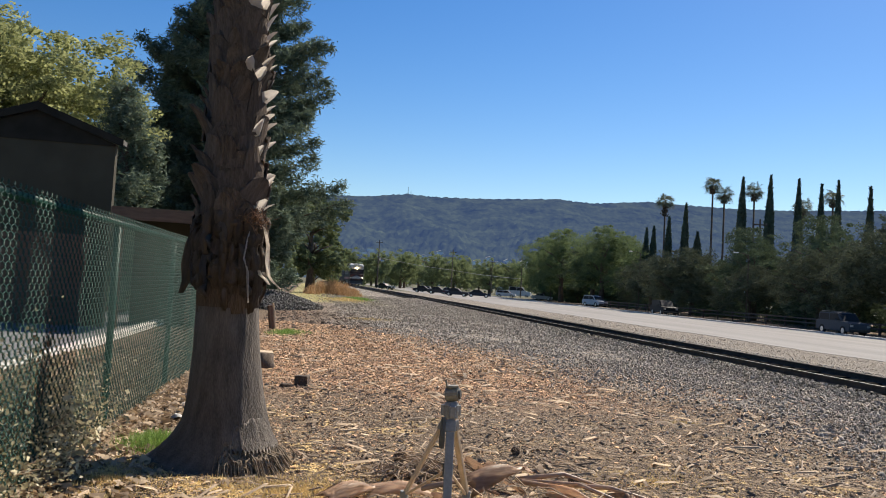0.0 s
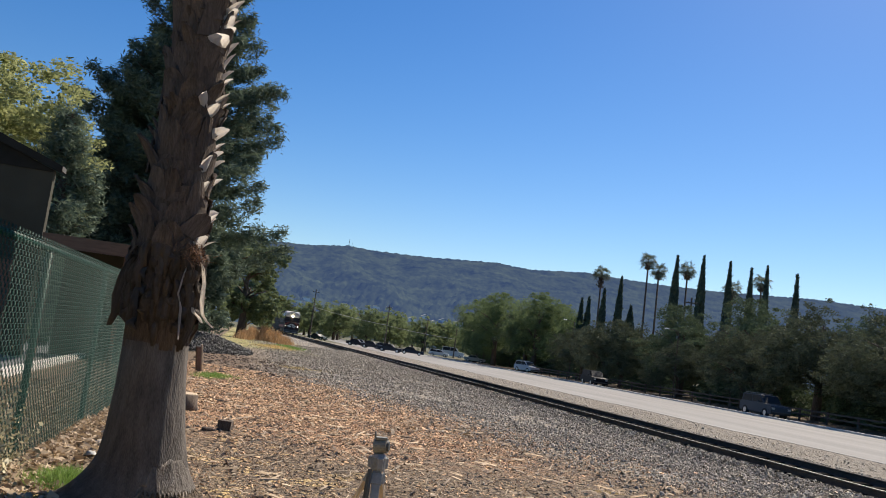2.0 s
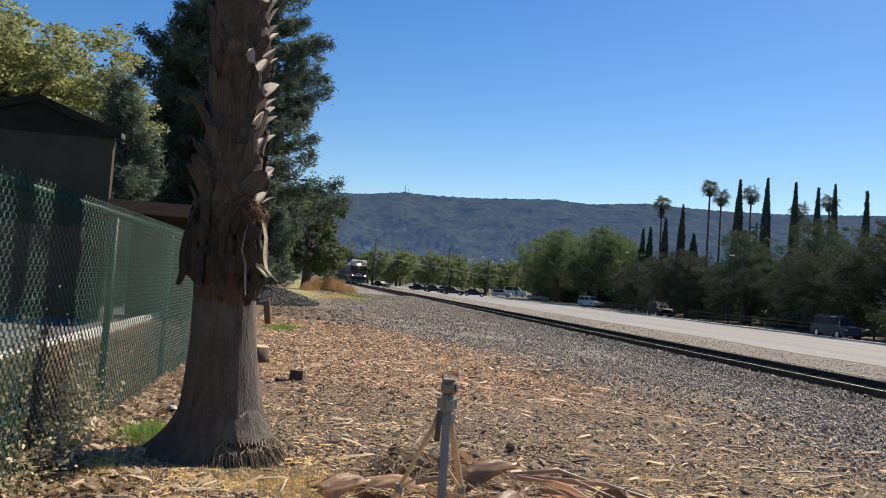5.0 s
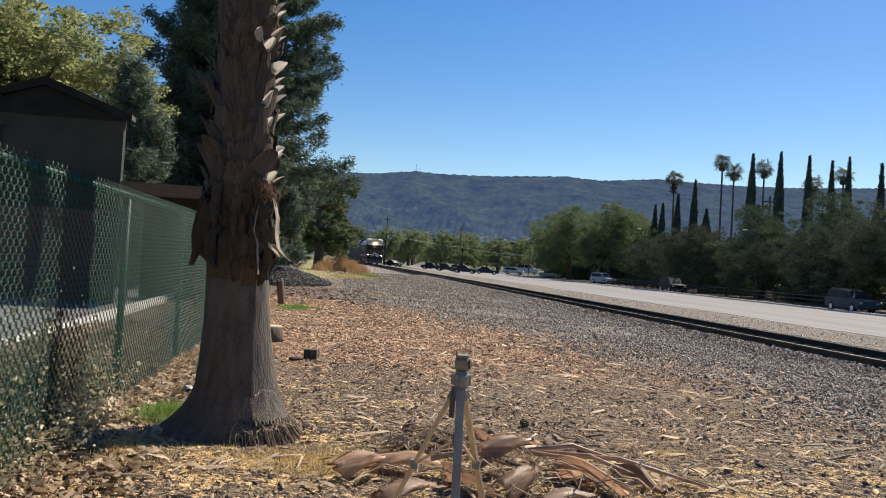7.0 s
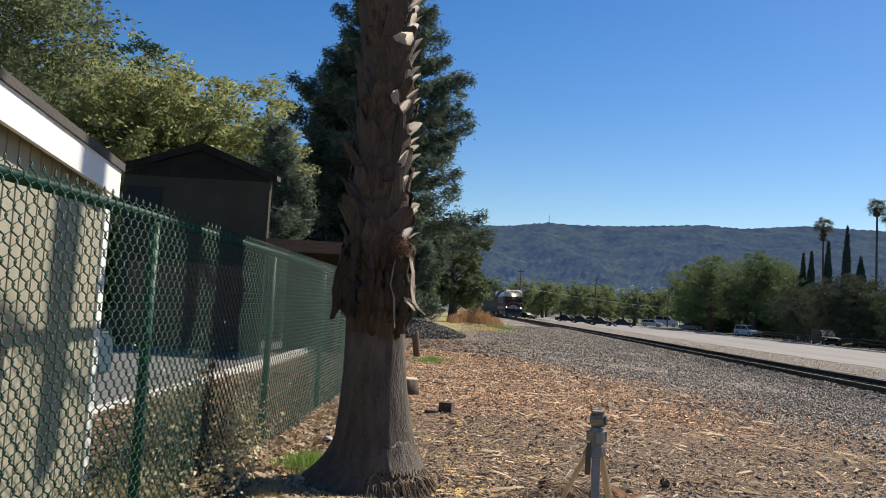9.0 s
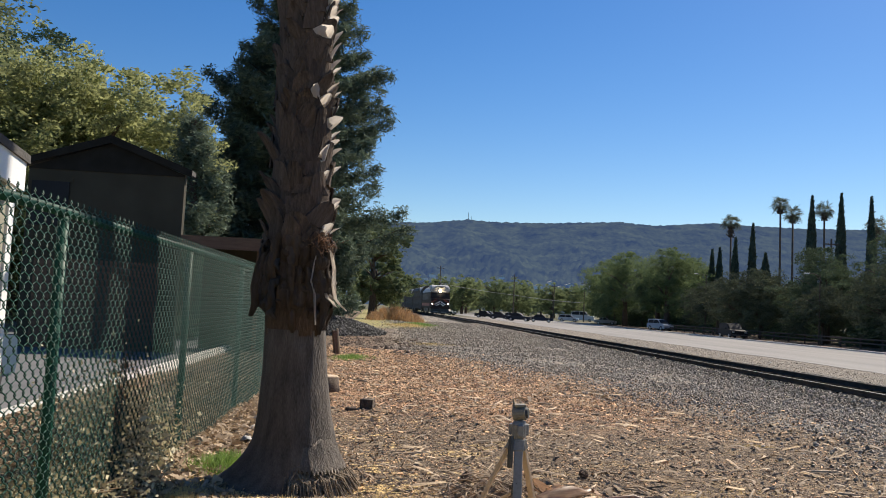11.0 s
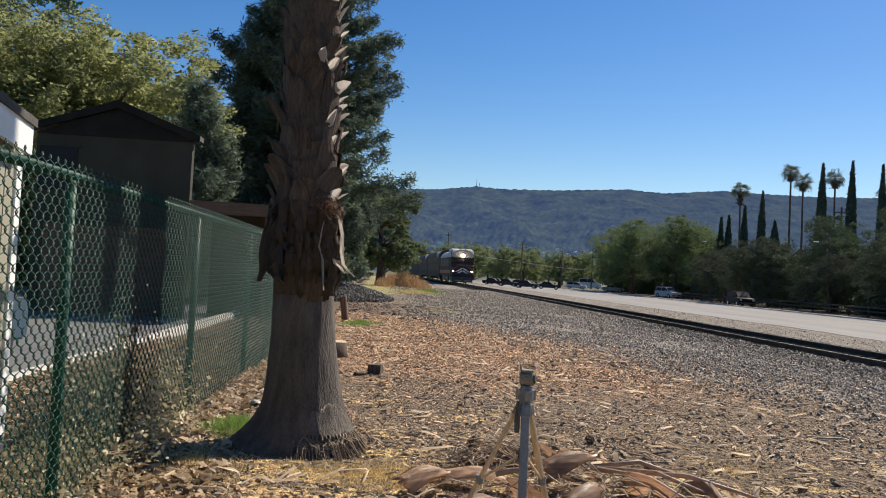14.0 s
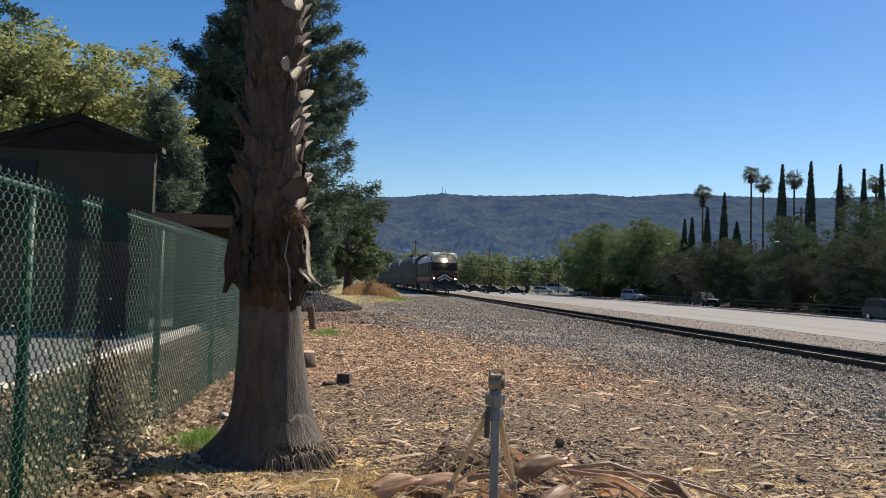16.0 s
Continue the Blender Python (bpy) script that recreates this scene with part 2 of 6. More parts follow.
def add_prism(bm, outline, y0, y1, axis="y"):
    """An outline of (a, z) pushed along an axis; for axis x the outline is (y, z)."""
    put = (lambda a, z, s: (a, s, z)) if axis == "y" else (lambda a, z, s: (s, a, z))
    r0 = [bm.verts.new(put(a, z, y0)) for a, z in outline]
    r1 = [bm.verts.new(put(a, z, y1)) for a, z in outline]
    n = len(outline)
    for k in range(n):
        bm.faces.new((r0[k], r0[(k + 1) % n], r1[(k + 1) % n], r1[k]))
    bm.faces.new(r0[::-1])
    bm.faces.new(r1)


def prism(outline, y0, y1, axis="y"):
    bm = bmesh.new()
    add_prism(bm, outline, y0, y1, axis)
    return bm


def turns(rng, n, flat=None):
    """n random turns; flat: most tilt from the level, in radians."""
    a = rng.uniform(0, 2 * np.pi, n)
    if flat is None:
        b, c = np.arccos(rng.uniform(-1, 1, n)), rng.uniform(0, 2 * np.pi, n)
    else:
        b, c = rng.normal(0, flat, n), rng.normal(0, flat, n)
    ca, sa, cb, sb, cc, sc = np.cos(a), np.sin(a), np.cos(b), np.sin(b), np.cos(c), np.sin(c)
    o, i = np.zeros(n), np.ones(n)
    z = np.array([[ca, -sa, o], [sa, ca, o], [o, o, i]]).transpose(2, 0, 1)
    x = np.array([[i, o, o], [o, cb, -sb], [o, sb, cb]]).transpose(2, 0, 1)
    y = np.array([[cc, o, sc], [o, i, o], [-sc, o, cc]]).transpose(2, 0, 1)
    return z @ x @ y


def scatter(name, shape, faces, places, sizes, rot, smooth=False):
    """Copies of one small shape at places, joined into one mesh. sizes: n x 3."""
    shape, places = np.asarray(shape, float), np.asarray(places, float)
    v = np.einsum("nij,nkj->nki", rot, shape[None] * sizes[:, None]) + places[:, None]
    f = np.asarray(faces)[None] + (np.arange(len(places)) * len(shape))[:, None, None]
    return raw(name, v.reshape(-1, 3), f.reshape(-1, f.shape[2]), smooth)


LEAF = ([(-0.5, 0, 0), (0, -0.28, 0.06), (0.5, 0, 0), (0, 0.28, 0.06)], [(0, 1, 2, 3)])
STONE = ([(0.5, 0.1, 0), (-0.5, -0.1, 0.05), (0.08, 0.5, -0.05), (-0.1, -0.48, 0), (0.1, 0.05, 0.42), (0, -0.05, -0.42), (0.3, 0.32, 0.25), (-0.32, 0.28, 0.27), (0.3, -0.33, 0.2), (-0.28, -0.3, 0.28)],
         [(4, 6, 7), (4, 7, 9), (4, 9, 8), (4, 8, 6), (6, 0, 2), (6, 2, 7), (7, 2, 1), (7, 1, 9), (9, 1, 3), (9, 3, 8), (8, 3, 0), (8, 0, 6)])
SHRED = ([(-0.5, -0.5, 0), (0.5, -0.4, 0), (0.45, 0.5, 0), (-0.45, 0.4, 0), (-0.4, 0, 1), (0.42, 0.05, 0.8)], [(0, 1, 5, 4), (2, 3, 4, 5)])
CHIP = ([(-0.5, -0.5, 0), (0.5, -0.4, 0.1), (0.42, 0.5, 0), (-0.45, 0.42, 0.15), (-0.4, -0.3, 0.8), (0.35, -0.2, 1.0), (0.3, 0.35, 0.7), (-0.3, 0.3, 0.9)],
        [(4, 5, 6, 7), (0, 1, 5, 4), (1, 2, 6, 5), (2, 3, 7, 6), (3, 0, 4, 7)])
BLADE = ([(-0.5, 0, 0), (0.5, 0, 0), (0.3, 0.06, 0.55), (-0.3, 0.06, 0.55), (0.03, 0.22, 1), (-0.03, 0.22, 1)], [(0, 1, 2, 3), (3, 2, 4, 5)])

CURL = ([(-0.5, -0.07, 0), (-0.5, 0.07, 0.02), (-0.22, -0.02, 0.17), (-0.2, 0.16, 0.16), (0.08, 0.05, 0.22), (0.1, 0.20, 0.17), (0.32, 0.0, 0.12), (0.34, 0.13, 0.13), (0.5, -0.13, 0.0), (0.52, -0.06, 0.03)],
        [(0, 2, 3, 1), (2, 4, 5, 3), (4, 6, 7, 5), (6, 8, 9, 7)])


def rise(x, y):
    """The ground's height: level, a little uneven, with a bank behind the fence and a low rise by the far trees."""
    x, y = np.asarray(x, float), np.asarray(y, float)
    near = np.exp(-((y / 45.0) ** 2))
    z = 0.035 * np.sin(x * 0.9 + 0.4) * np.sin(y * 0.55 + 1.0) * near + 0.015 * np.sin(x * 2.3 + y * 1.7) * near
    z = np.where((x > 8.5) & (x < 60), z * np.clip((9.5 - x), 0, 1), z)
    bank = np.clip((-1.45 - x) / 0.5, 0, 1) * np.clip((x + 3.9) / 0.5, 0, 1) * np.clip((16 - y) / 5, 0, 1)
    z = np.where(x < -3.4, z * np.clip((x + 3.9) / 0.5, 0, 1), z) + 0.16 * bank
    return z - DROP * np.clip((x - 13.4) / 5.0, 0, 1)


# the far side of the railway lies lower than the track; places there are given by their bearing at track level
FAR, DROP = 1.34, 0.51


def across(x, y, turn=0.0, s=1.0):
    """A pose on the low ground across the track."""
    return pose(x * FAR, y * FAR, float(rise(x * FAR, y * FAR)), 0, 0, turn) @ Matrix.Diagonal((s, s, s, 1))


# ---- ground ----
def ground_material():
    """Dirt, wood chips, ballast and dry grass, each in its own stretch with an uneven edge."""
    m = bpy.data.materials.new("ground_cover")
    m.use_nodes = True
    n, l = m.node_tree.nodes, m.node_tree.links
    b = n["Principled BSDF"]
    co, sep = n.new("ShaderNodeTexCoord"), n.new("ShaderNodeSeparateXYZ")
    l.new(co.outputs["Object"], sep.inputs[0])

    def noise_of(scale, detail=4):
        k = n.new("ShaderNodeTexNoise")
        k.inputs["Scale"].default_value, k.inputs["Detail"].default_value = scale, detail
        l.new(co.outputs["Object"], k.inputs["Vector"])
        return k.outputs["Fac"]

    def calc(op, *args):
        k = n.new("ShaderNodeMath")
        k.operation = op
        for i, a in enumerate(args):
            if isinstance(a, (int, float)):
                k.inputs[i].default_value = a
            else:
                l.new(a, k.inputs[i])
        return k.outputs[0]

    def step(v, a, c):
        k = n.new("ShaderNodeMapRange")
        k.interpolation_type = "SMOOTHSTEP"
        k.inputs["From Min"].default_value, k.inputs["From Max"].default_value = a, c
        l.new(v, k.inputs["Value"])
        return k.outputs["Result"]

    def blend(f, a, c):
        k = n.new("ShaderNodeMix")
        k.data_type = "RGBA"
        l.new(f, k.inputs["Factor"])
        for s, v in (("A", a), ("B", c)):
            if isinstance(v, tuple):
                k.inputs[s].default_value = (*v, 1)
            else:
                l.new(v, k.inputs[s])
        return k.outputs["Result"]

    x, y = sep.outputs["X"], sep.outputs["Y"]
    big, mid, small, grit = noise_of(0.5), noise_of(2.2), noise_of(14), noise_of(55, 3)
    tiny = calc("ADD", calc("MULTIPLY", small, 0.5), calc("MULTIPLY", grit, 0.5))
    dirt = blend(step(tiny, 0.38, 0.62), (0.06, 0.042, 0.03), (0.26, 0.19, 0.125))
    straw = blend(step(tiny, 0.4, 0.62), (0.34, 0.225, 0.09), (0.72, 0.52, 0.24))
    chips = blend(step(tiny, 0.38, 0.62), (0.11, 0.052, 0.03), (0.58, 0.335, 0.185))
    cells = n.new("ShaderNodeTexVoronoi")
    cells.inputs["Scale"].default_value = 20
    l.new(co.outputs["Object"], cells.inputs["Vector"])
    pick = n.new("ShaderNodeSeparateColor")
    l.new(cells.outputs["Color"], pick.inputs[0])
    pebble = calc("SUBTRACT", pick.outputs[0], calc("MULTIPLY", cells.outputs["Distance"], 0.9))
    gravel = blend(step(calc("ADD", pebble, calc("MULTIPLY", mid, 0.5)), 0.05, 1.05), (0.075, 0.065, 0.055), (0.50, 0.45, 0.39))
    gravel = blend(calc("MULTIPLY", step(mid, 0.46, 0.60), step(x, 9.6, 7.6)), gravel, blend(step(tiny, 0.36, 0.64), (0.17, 0.135, 0.10), (0.44, 0.37, 0.285)))
    verge = blend(step(tiny, 0.38, 0.62), (0.15, 0.128, 0.10), (0.27, 0.235, 0.195))
    meadow = blend(step(mid, 0.4, 0.6), (0.20, 0.20, 0.07), (0.42, 0.34, 0.16))
    wob = calc("MULTIPLY", calc("SUBTRACT", big, 0.5), 4.0)
    patch = calc("ADD", calc("MULTIPLY", mid, 0.6), calc("MULTIPLY", small, 0.4))
    base = blend(calc("MULTIPLY", step(calc("ADD", patch, calc("MULTIPLY", y, -0.012)), 0.43, 0.50), calc("MAXIMUM", calc("ADD", 0.2, calc("MULTIPLY", step(x, 2.2, 0.4), 0.8)), calc("MULTIPLY", step(y, 7.8, 6.4), 0.75))), dirt, straw)
    here = calc("MULTIPLY", step(calc("ADD", y, wob), 9.6, 13.0), step(calc("ADD", x, wob), 6.0, 3.4))
    base = blend(calc("MULTIPLY", here, step(patch, 0.42, 0.54)), base, chips)
    # the edge of the ballast runs back towards the fence with distance
    edge = calc("ADD", calc("SUBTRACT", calc("ADD", x, calc("MULTIPLY", wob, 0.5)), 6.4), calc("MULTIPLY", calc("MAXIMUM", calc("SUBTRACT", y, 11.0), 0), 0.33))
    base = blend(step(edge, -0.9, 0.9), base, gravel)
    base = blend(calc("MULTIPLY", step(x, 2.4, -0.6), step(y, 27.0, 30.0)), base, blend(step(patch, 0.40, 0.60), dirt, (0.19, 0.12, 0.078)))
    base = blend(calc("MULTIPLY", step(calc("ADD", x, calc("MULTIPLY", y, -0.0)), 6.2, 4.2), step(calc("ADD", y, wob), 50.0, 56.0)), base, meadow)
    base = blend(step(x, 12.9, 13.3), base, verge)
    base = blend(step(x, 40.3, 41.0), base, dirt)
    base = blend(step(x, -1.2, -1.7), base, dirt)
    base = blend(step(y, 170.0, 200.0), base, blend(step(mid, 0.35, 0.65), (0.06, 0.065, 0.035), (0.15, 0.14, 0.085)))
    l.new(base, b.inputs["Base Color"])
    b.inputs["Roughness"].default_value = 0.95
    b.inputs["Specular IOR Level"].default_value = 0.2
    bp = n.new("ShaderNodeBump")
    bp.inputs["Strength"].default_value, bp.inputs["Distance"].default_value = 0.9, 0.06
    l.new(calc("SUBTRACT", tiny, calc("MULTIPLY", cells.outputs["Distance"], 0.5)), bp.inputs["Height"])
    l.new(bp.outputs["Normal"], b.inputs["Normal"])
    return m


def axis_steps(*runs):
    out = [runs[0][0]]
    for a, c, d in runs:
        k = max(1, round((c - a) / d))
        out += [a + (c - a) * (i + 1) / k for i in range(k)]
    return np.array(out)


def sheet(name, xs, ys, height, mat, label, kind="structure"):
    gx, gy = np.meshgrid(xs, ys)
    v = np.c_[gx.ravel(), gy.ravel(), height(gx, gy).ravel()]
    k = len(xs)
    i = np.arange((len(ys) - 1) * (k - 1))
    i = i // (k - 1) * k + i % (k - 1)
    return tagged(link_part(name, raw(name, v, np.c_[i, i + 1, i + k + 1, i + k], True), mat), label, kind=kind)


sheet("ground", axis_steps((-2500, -200, 460), (-200, -12, 20), (-12, -4, 1), (-4, 9, 0.2), (9, 20, 1), (20, 60, 5), (60, 200, 20), (200, 3500, 550)),
      axis_steps((-300, -20, 40), (-20, 0, 4), (0, 24, 0.2), (24, 60, 1.5), (60, 300, 20), (300, 4500, 420)), rise, ground_material(),
      "dirt ground with dry grass, wood chips and grey ballast")

road_mat = material("worn_asphalt", (0.20, 0.19, 0.18), (0.30, 0.285, 0.265), 0.35, 0.92, 0.25, fine=70, stretch=(1.6, 0.12, 1), spec=0.15)
bm = bmesh.new()
ys = [-60 + 1.5 * k for k in range(120)] + [120 + 10 * k for k in range(32)]
edge = [(17.3 * FAR + 0.55 * noise.noise(Vector((y * 0.12, 3, 1))) + 0.25 * noise.noise(Vector((y * 0.6, 9, 1))), y) for y in ys]
top = [(bm.verts.new((x, y, 0.012 - DROP)), bm.verts.new((30.2 * FAR, y, 0.012 - DROP)), bm.verts.new((x, y, -0.2 - DROP))) for x, y in edge]
for p, q in zip(top, top[1:]):
    bm.faces.new((p[0], p[1], q[1], q[0]))
    bm.faces.new((p[2], p[0], q[0], q[2]))
tagged(part("road", bm, road_mat), "wide sunlit grey asphalt road beside the railway", kind="structure")
bm = bmesh.new()
add_box(bm, 30.2 * FAR, 30.2 * FAR + 0.3, -60, 430, -0.2 - DROP, 0.15 - DROP, bevel=0.03)
tagged(part("kerb", bm, M["concrete"]), "pale concrete kerb along the road's far side", kind="structure")
bm = bmesh.new()
add_box(bm, -16, -4.0, 6.5, 60, -0.2, 0.012)
tagged(part("driveway", bm, M["asphalt"]), "grey asphalt driveway behind the green fence", kind="structure")
bm = bmesh.new()
add_box(bm, -4.0, -3.78, 6.0, 40, -0.2, 0.13, bevel=0.02)
tagged(part("kerb", bm, M["concrete"]), "pale concrete kerb of the driveway behind the fence", kind="structure")


# ---- the hills ----
RIDGE = [(-0.6, 0.085), (-0.2, 0.09), (0.0, 0.0962), (0.061, 0.0985), (0.109, 0.105), (0.142, 0.1040), (0.2, 0.106), (0.293, 0.1128), (0.34, 0.1110), (0.413, 0.1185), (0.45, 0.1178), (0.526, 0.1182), (0.604, 0.1215), (0.74, 0.1315), (1.1, 0.14)]


def hills():
    rng = np.random.default_rng(5)
    sl = np.linspace(-0.6, 1.1, 760)
    top = np.interp(sl, *zip(*RIDGE))
    depth = np.linspace(0, 1, 80)
    y0, y1 = 900.0, 2600.0
    v = np.zeros((len(depth), len(sl), 3))
    for i, d in enumerate(depth):
        y = y0 + (y1 - y0) * d
        for j, s in enumerate(sl):
            g = noise.fractal(Vector((s * 7 + 0.6 * d, d * 2.2, 3.0)), 0.9, 2.0, 5)
            g2 = noise.fractal(Vector((s * 170, d * 60, 8.0)), 0.7, 2.0, 3)
            spur = abs(noise.noise(Vector((s * 9 + d * 1.4, 4.0, 1.0))))
            h = d ** 0.9 * (1 - 0.5 * (1 - d) * (0.7 + 0.8 * spur)) * (1 + 0.10 * g * (1 - d) * 3)
            v[i, j] = s * y, y, max(0, top[j] * y1 * h + g2 * (9 - 5 * d) * min(1, d * 5)) + 1.5 * d
    k = len(sl)
    i = np.arange((len(depth) - 1) * (k - 1))
    i = i // (k - 1) * k + i % (k - 1)
    # blue haze of the distance is put in as a faint glow
    m = material("hazed_wooded_hill", (0.002, 0.005, 0.004), (0.05, 0.062, 0.030), 0.02, 0.95, 0.0, fine=0.07, stretch=(1, 0.5, 1), spec=0.0, glow=(0.165, 0.285, 0.66, 0.155))
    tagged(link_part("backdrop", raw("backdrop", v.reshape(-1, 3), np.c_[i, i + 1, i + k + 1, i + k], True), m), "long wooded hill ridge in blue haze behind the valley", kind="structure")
    return v


slope = hills()
for k in range(15):
    col = np.abs(slope[0, :, 0] / slope[0, :, 1] - (0.06 + 0.0165 * k + 0.006 * math.sin(k * 5))).argmin()
    row = np.abs(slope[:, col, 2] / slope[:, col, 1] - (0.031 + 0.004 * math.sin(k * 2.3))).argmin()
    spot = slope[row, col]
    far_home = empty("far_house", pose(float(spot[0]), float(spot[1]), float(spot[2]) + 1.0), "tiny pale far house at the foot of the hill", "house", "far houses")
    part("wall", box(-5, 5, -4, 4, -6, 3), M["white"], far_home)
    part("roof", prism([(-6, 3), (6, 3), (0, 5.5)], -4.5, 4.5), M["concrete"], far_home)
mast = empty("radio_mast", pose(0.1095 * 2600, 2598, 0.105 * 2600 - 2), "thin far radio mast on the hill ridge", "mast")
part("mast_pole", tube([(0, 0, 0), (0, 0, 26)], [1.0, 0.5], 5), M["grey_metal"], mast)
part("mast_pole", tube([(9, 0, -2), (9, 0, 14)], [0.8, 0.5], 5), M["grey_metal"], mast)


# ---- railway ----
def bend(y):
    """How far the track swings to the side; it is straight here and turns a little far off."""
    return -0.0145 * (math.hypot(y - 95, 16) + y - 95) / 2 if y > 0 else 0.0


STATIONS = [-40, 0, 40, 60, 70, 80, 90, 100, 110, 120, 140, 170, 200, 260, 330]


def sweep(outline):
    """An outline of (x, z) carried along the track."""
    bm = bmesh.new()
    rings = [[bm.verts.new((x + bend(y), y, z)) for x, z in outline] for y in STATIONS]
    n = len(outline)
    for p, q in zip(rings, rings[1:]):
        for k in range(n):
            bm.faces.new((p[k], p[(k + 1) % n], q[(k + 1) % n], q[k]))
    bm.faces.new(rings[0])
    bm.faces.new(rings[-1])
    return bm


def railway():
    track = empty("railway_track", label="single railway track on dark oiled ties and ballast", category="track", kind="structure")
    part("ballast_bed", sweep([(9.0, -0.03), (9.7, 0.05), (12.3, 0.05), (13.0, -0.03), (11, -0.3)]), M["tie"], track, "dark oily ballast bed")
    prof = [(-0.07, 0.0), (0.07, 0.0), (0.07, 0.02), (0.015, 0.04), (0.015, 0.12), (0.036, 0.13), (0.036, 0.158), (-0.036, 0.158), (-0.036, 0.13), (-0.015, 0.12), (-0.015, 0.04), (-0.07, 0.02)]
    for x in (10.28, 11.72):
        rail = part("rail", sweep([(x + a, 0.035 + z) for a, z in prof]), M["steel"], track, "rusty steel rail")
        if x < 11:
            part("rail_head", sweep([(x - 0.020, 0.193), (x + 0.020, 0.193), (x + 0.020, 0.197), (x - 0.020, 0.197)]), M["worn"], rail, "polished rail head")
    me = None
    for i in range(250):
        y = 8 + i * 0.52
        if me is None:
            me = part("tie", box(-0.95, 0.95, -0.115, 0.115, -0.1, 0.075, bevel=0.012), M["tie"], track, m=pose(11.0, y, 0)).data
        else:
            link_part("tie", me, None, track, m=pose(11.0 + bend(y) + random.uniform(-0.03, 0.03), y, random.uniform(-0.01, 0.006), 0, 0, random.uniform(-1, 1)))


railway()


# ---- loose ground cover ----
def stuff(name, me, mat, label):
    return tagged(link_part(name, me, mat), label, kind="stuff")


def ballast():
    rng = np.random.default_rng(11)
    n = 100000
    y = 7 + 72 * rng.random(n) ** 1.9
    left = 6.2 - 0.33 * np.maximum(y - 11, 0)
    left = np.maximum(left, np.where(y > 30, 2.0, -1.0)) - rng.exponential(0.6, n)
    x = left + (10.15 - left) * rng.random(n) ** 0.8
    s = np.minimum(rng.lognormal(np.log(0.030), 0.38, n) * np.where(x > 8.3, 1.15, 1.0) * (0.85 + 0.012 * y), 0.09)
    bare = np.sin(x * 1.3 + 0.5 * y) + np.sin(x * 0.7 - y * 0.9 + 2) + 0.6 * np.sin(y * 2.1 + x)
    keep = (x > 8.0) | (bare + rng.normal(0, 0.6, n) < 0.7) | (rng.random(n) < 0.35)
    x, y, s = x[keep], y[keep], s[keep]
    n = len(x)
    size = s[:, None] * rng.uniform(0.7, 1.3, (n, 3))
    stuff("gravel", scatter("gravel", *STONE, np.c_[x, y, rise(x, y) + s * 0.18 + 0.05 * np.clip((x - 9.0) / 0.7, 0, 1)], size, turns(rng, n)), M["stone"], "grey crushed ballast stones beside the track")
    # the strip of fine stones between the track and the road
    n = 9000
    y = 12 + 60 * rng.random(n) ** 1.4
    x = rng.uniform(13.2, 22.6, n)
    s = rng.lognormal(np.log(0.032), 0.4, n)
    stuff("gravel", scatter("gravel", *STONE, np.c_[x, y, rise(x, y) + s * 0.1], s[:, None] * rng.uniform(0.7, 1.3, (n, 3)), turns(rng, n)), M["stone"], "loose stones on the shoulder of the road")


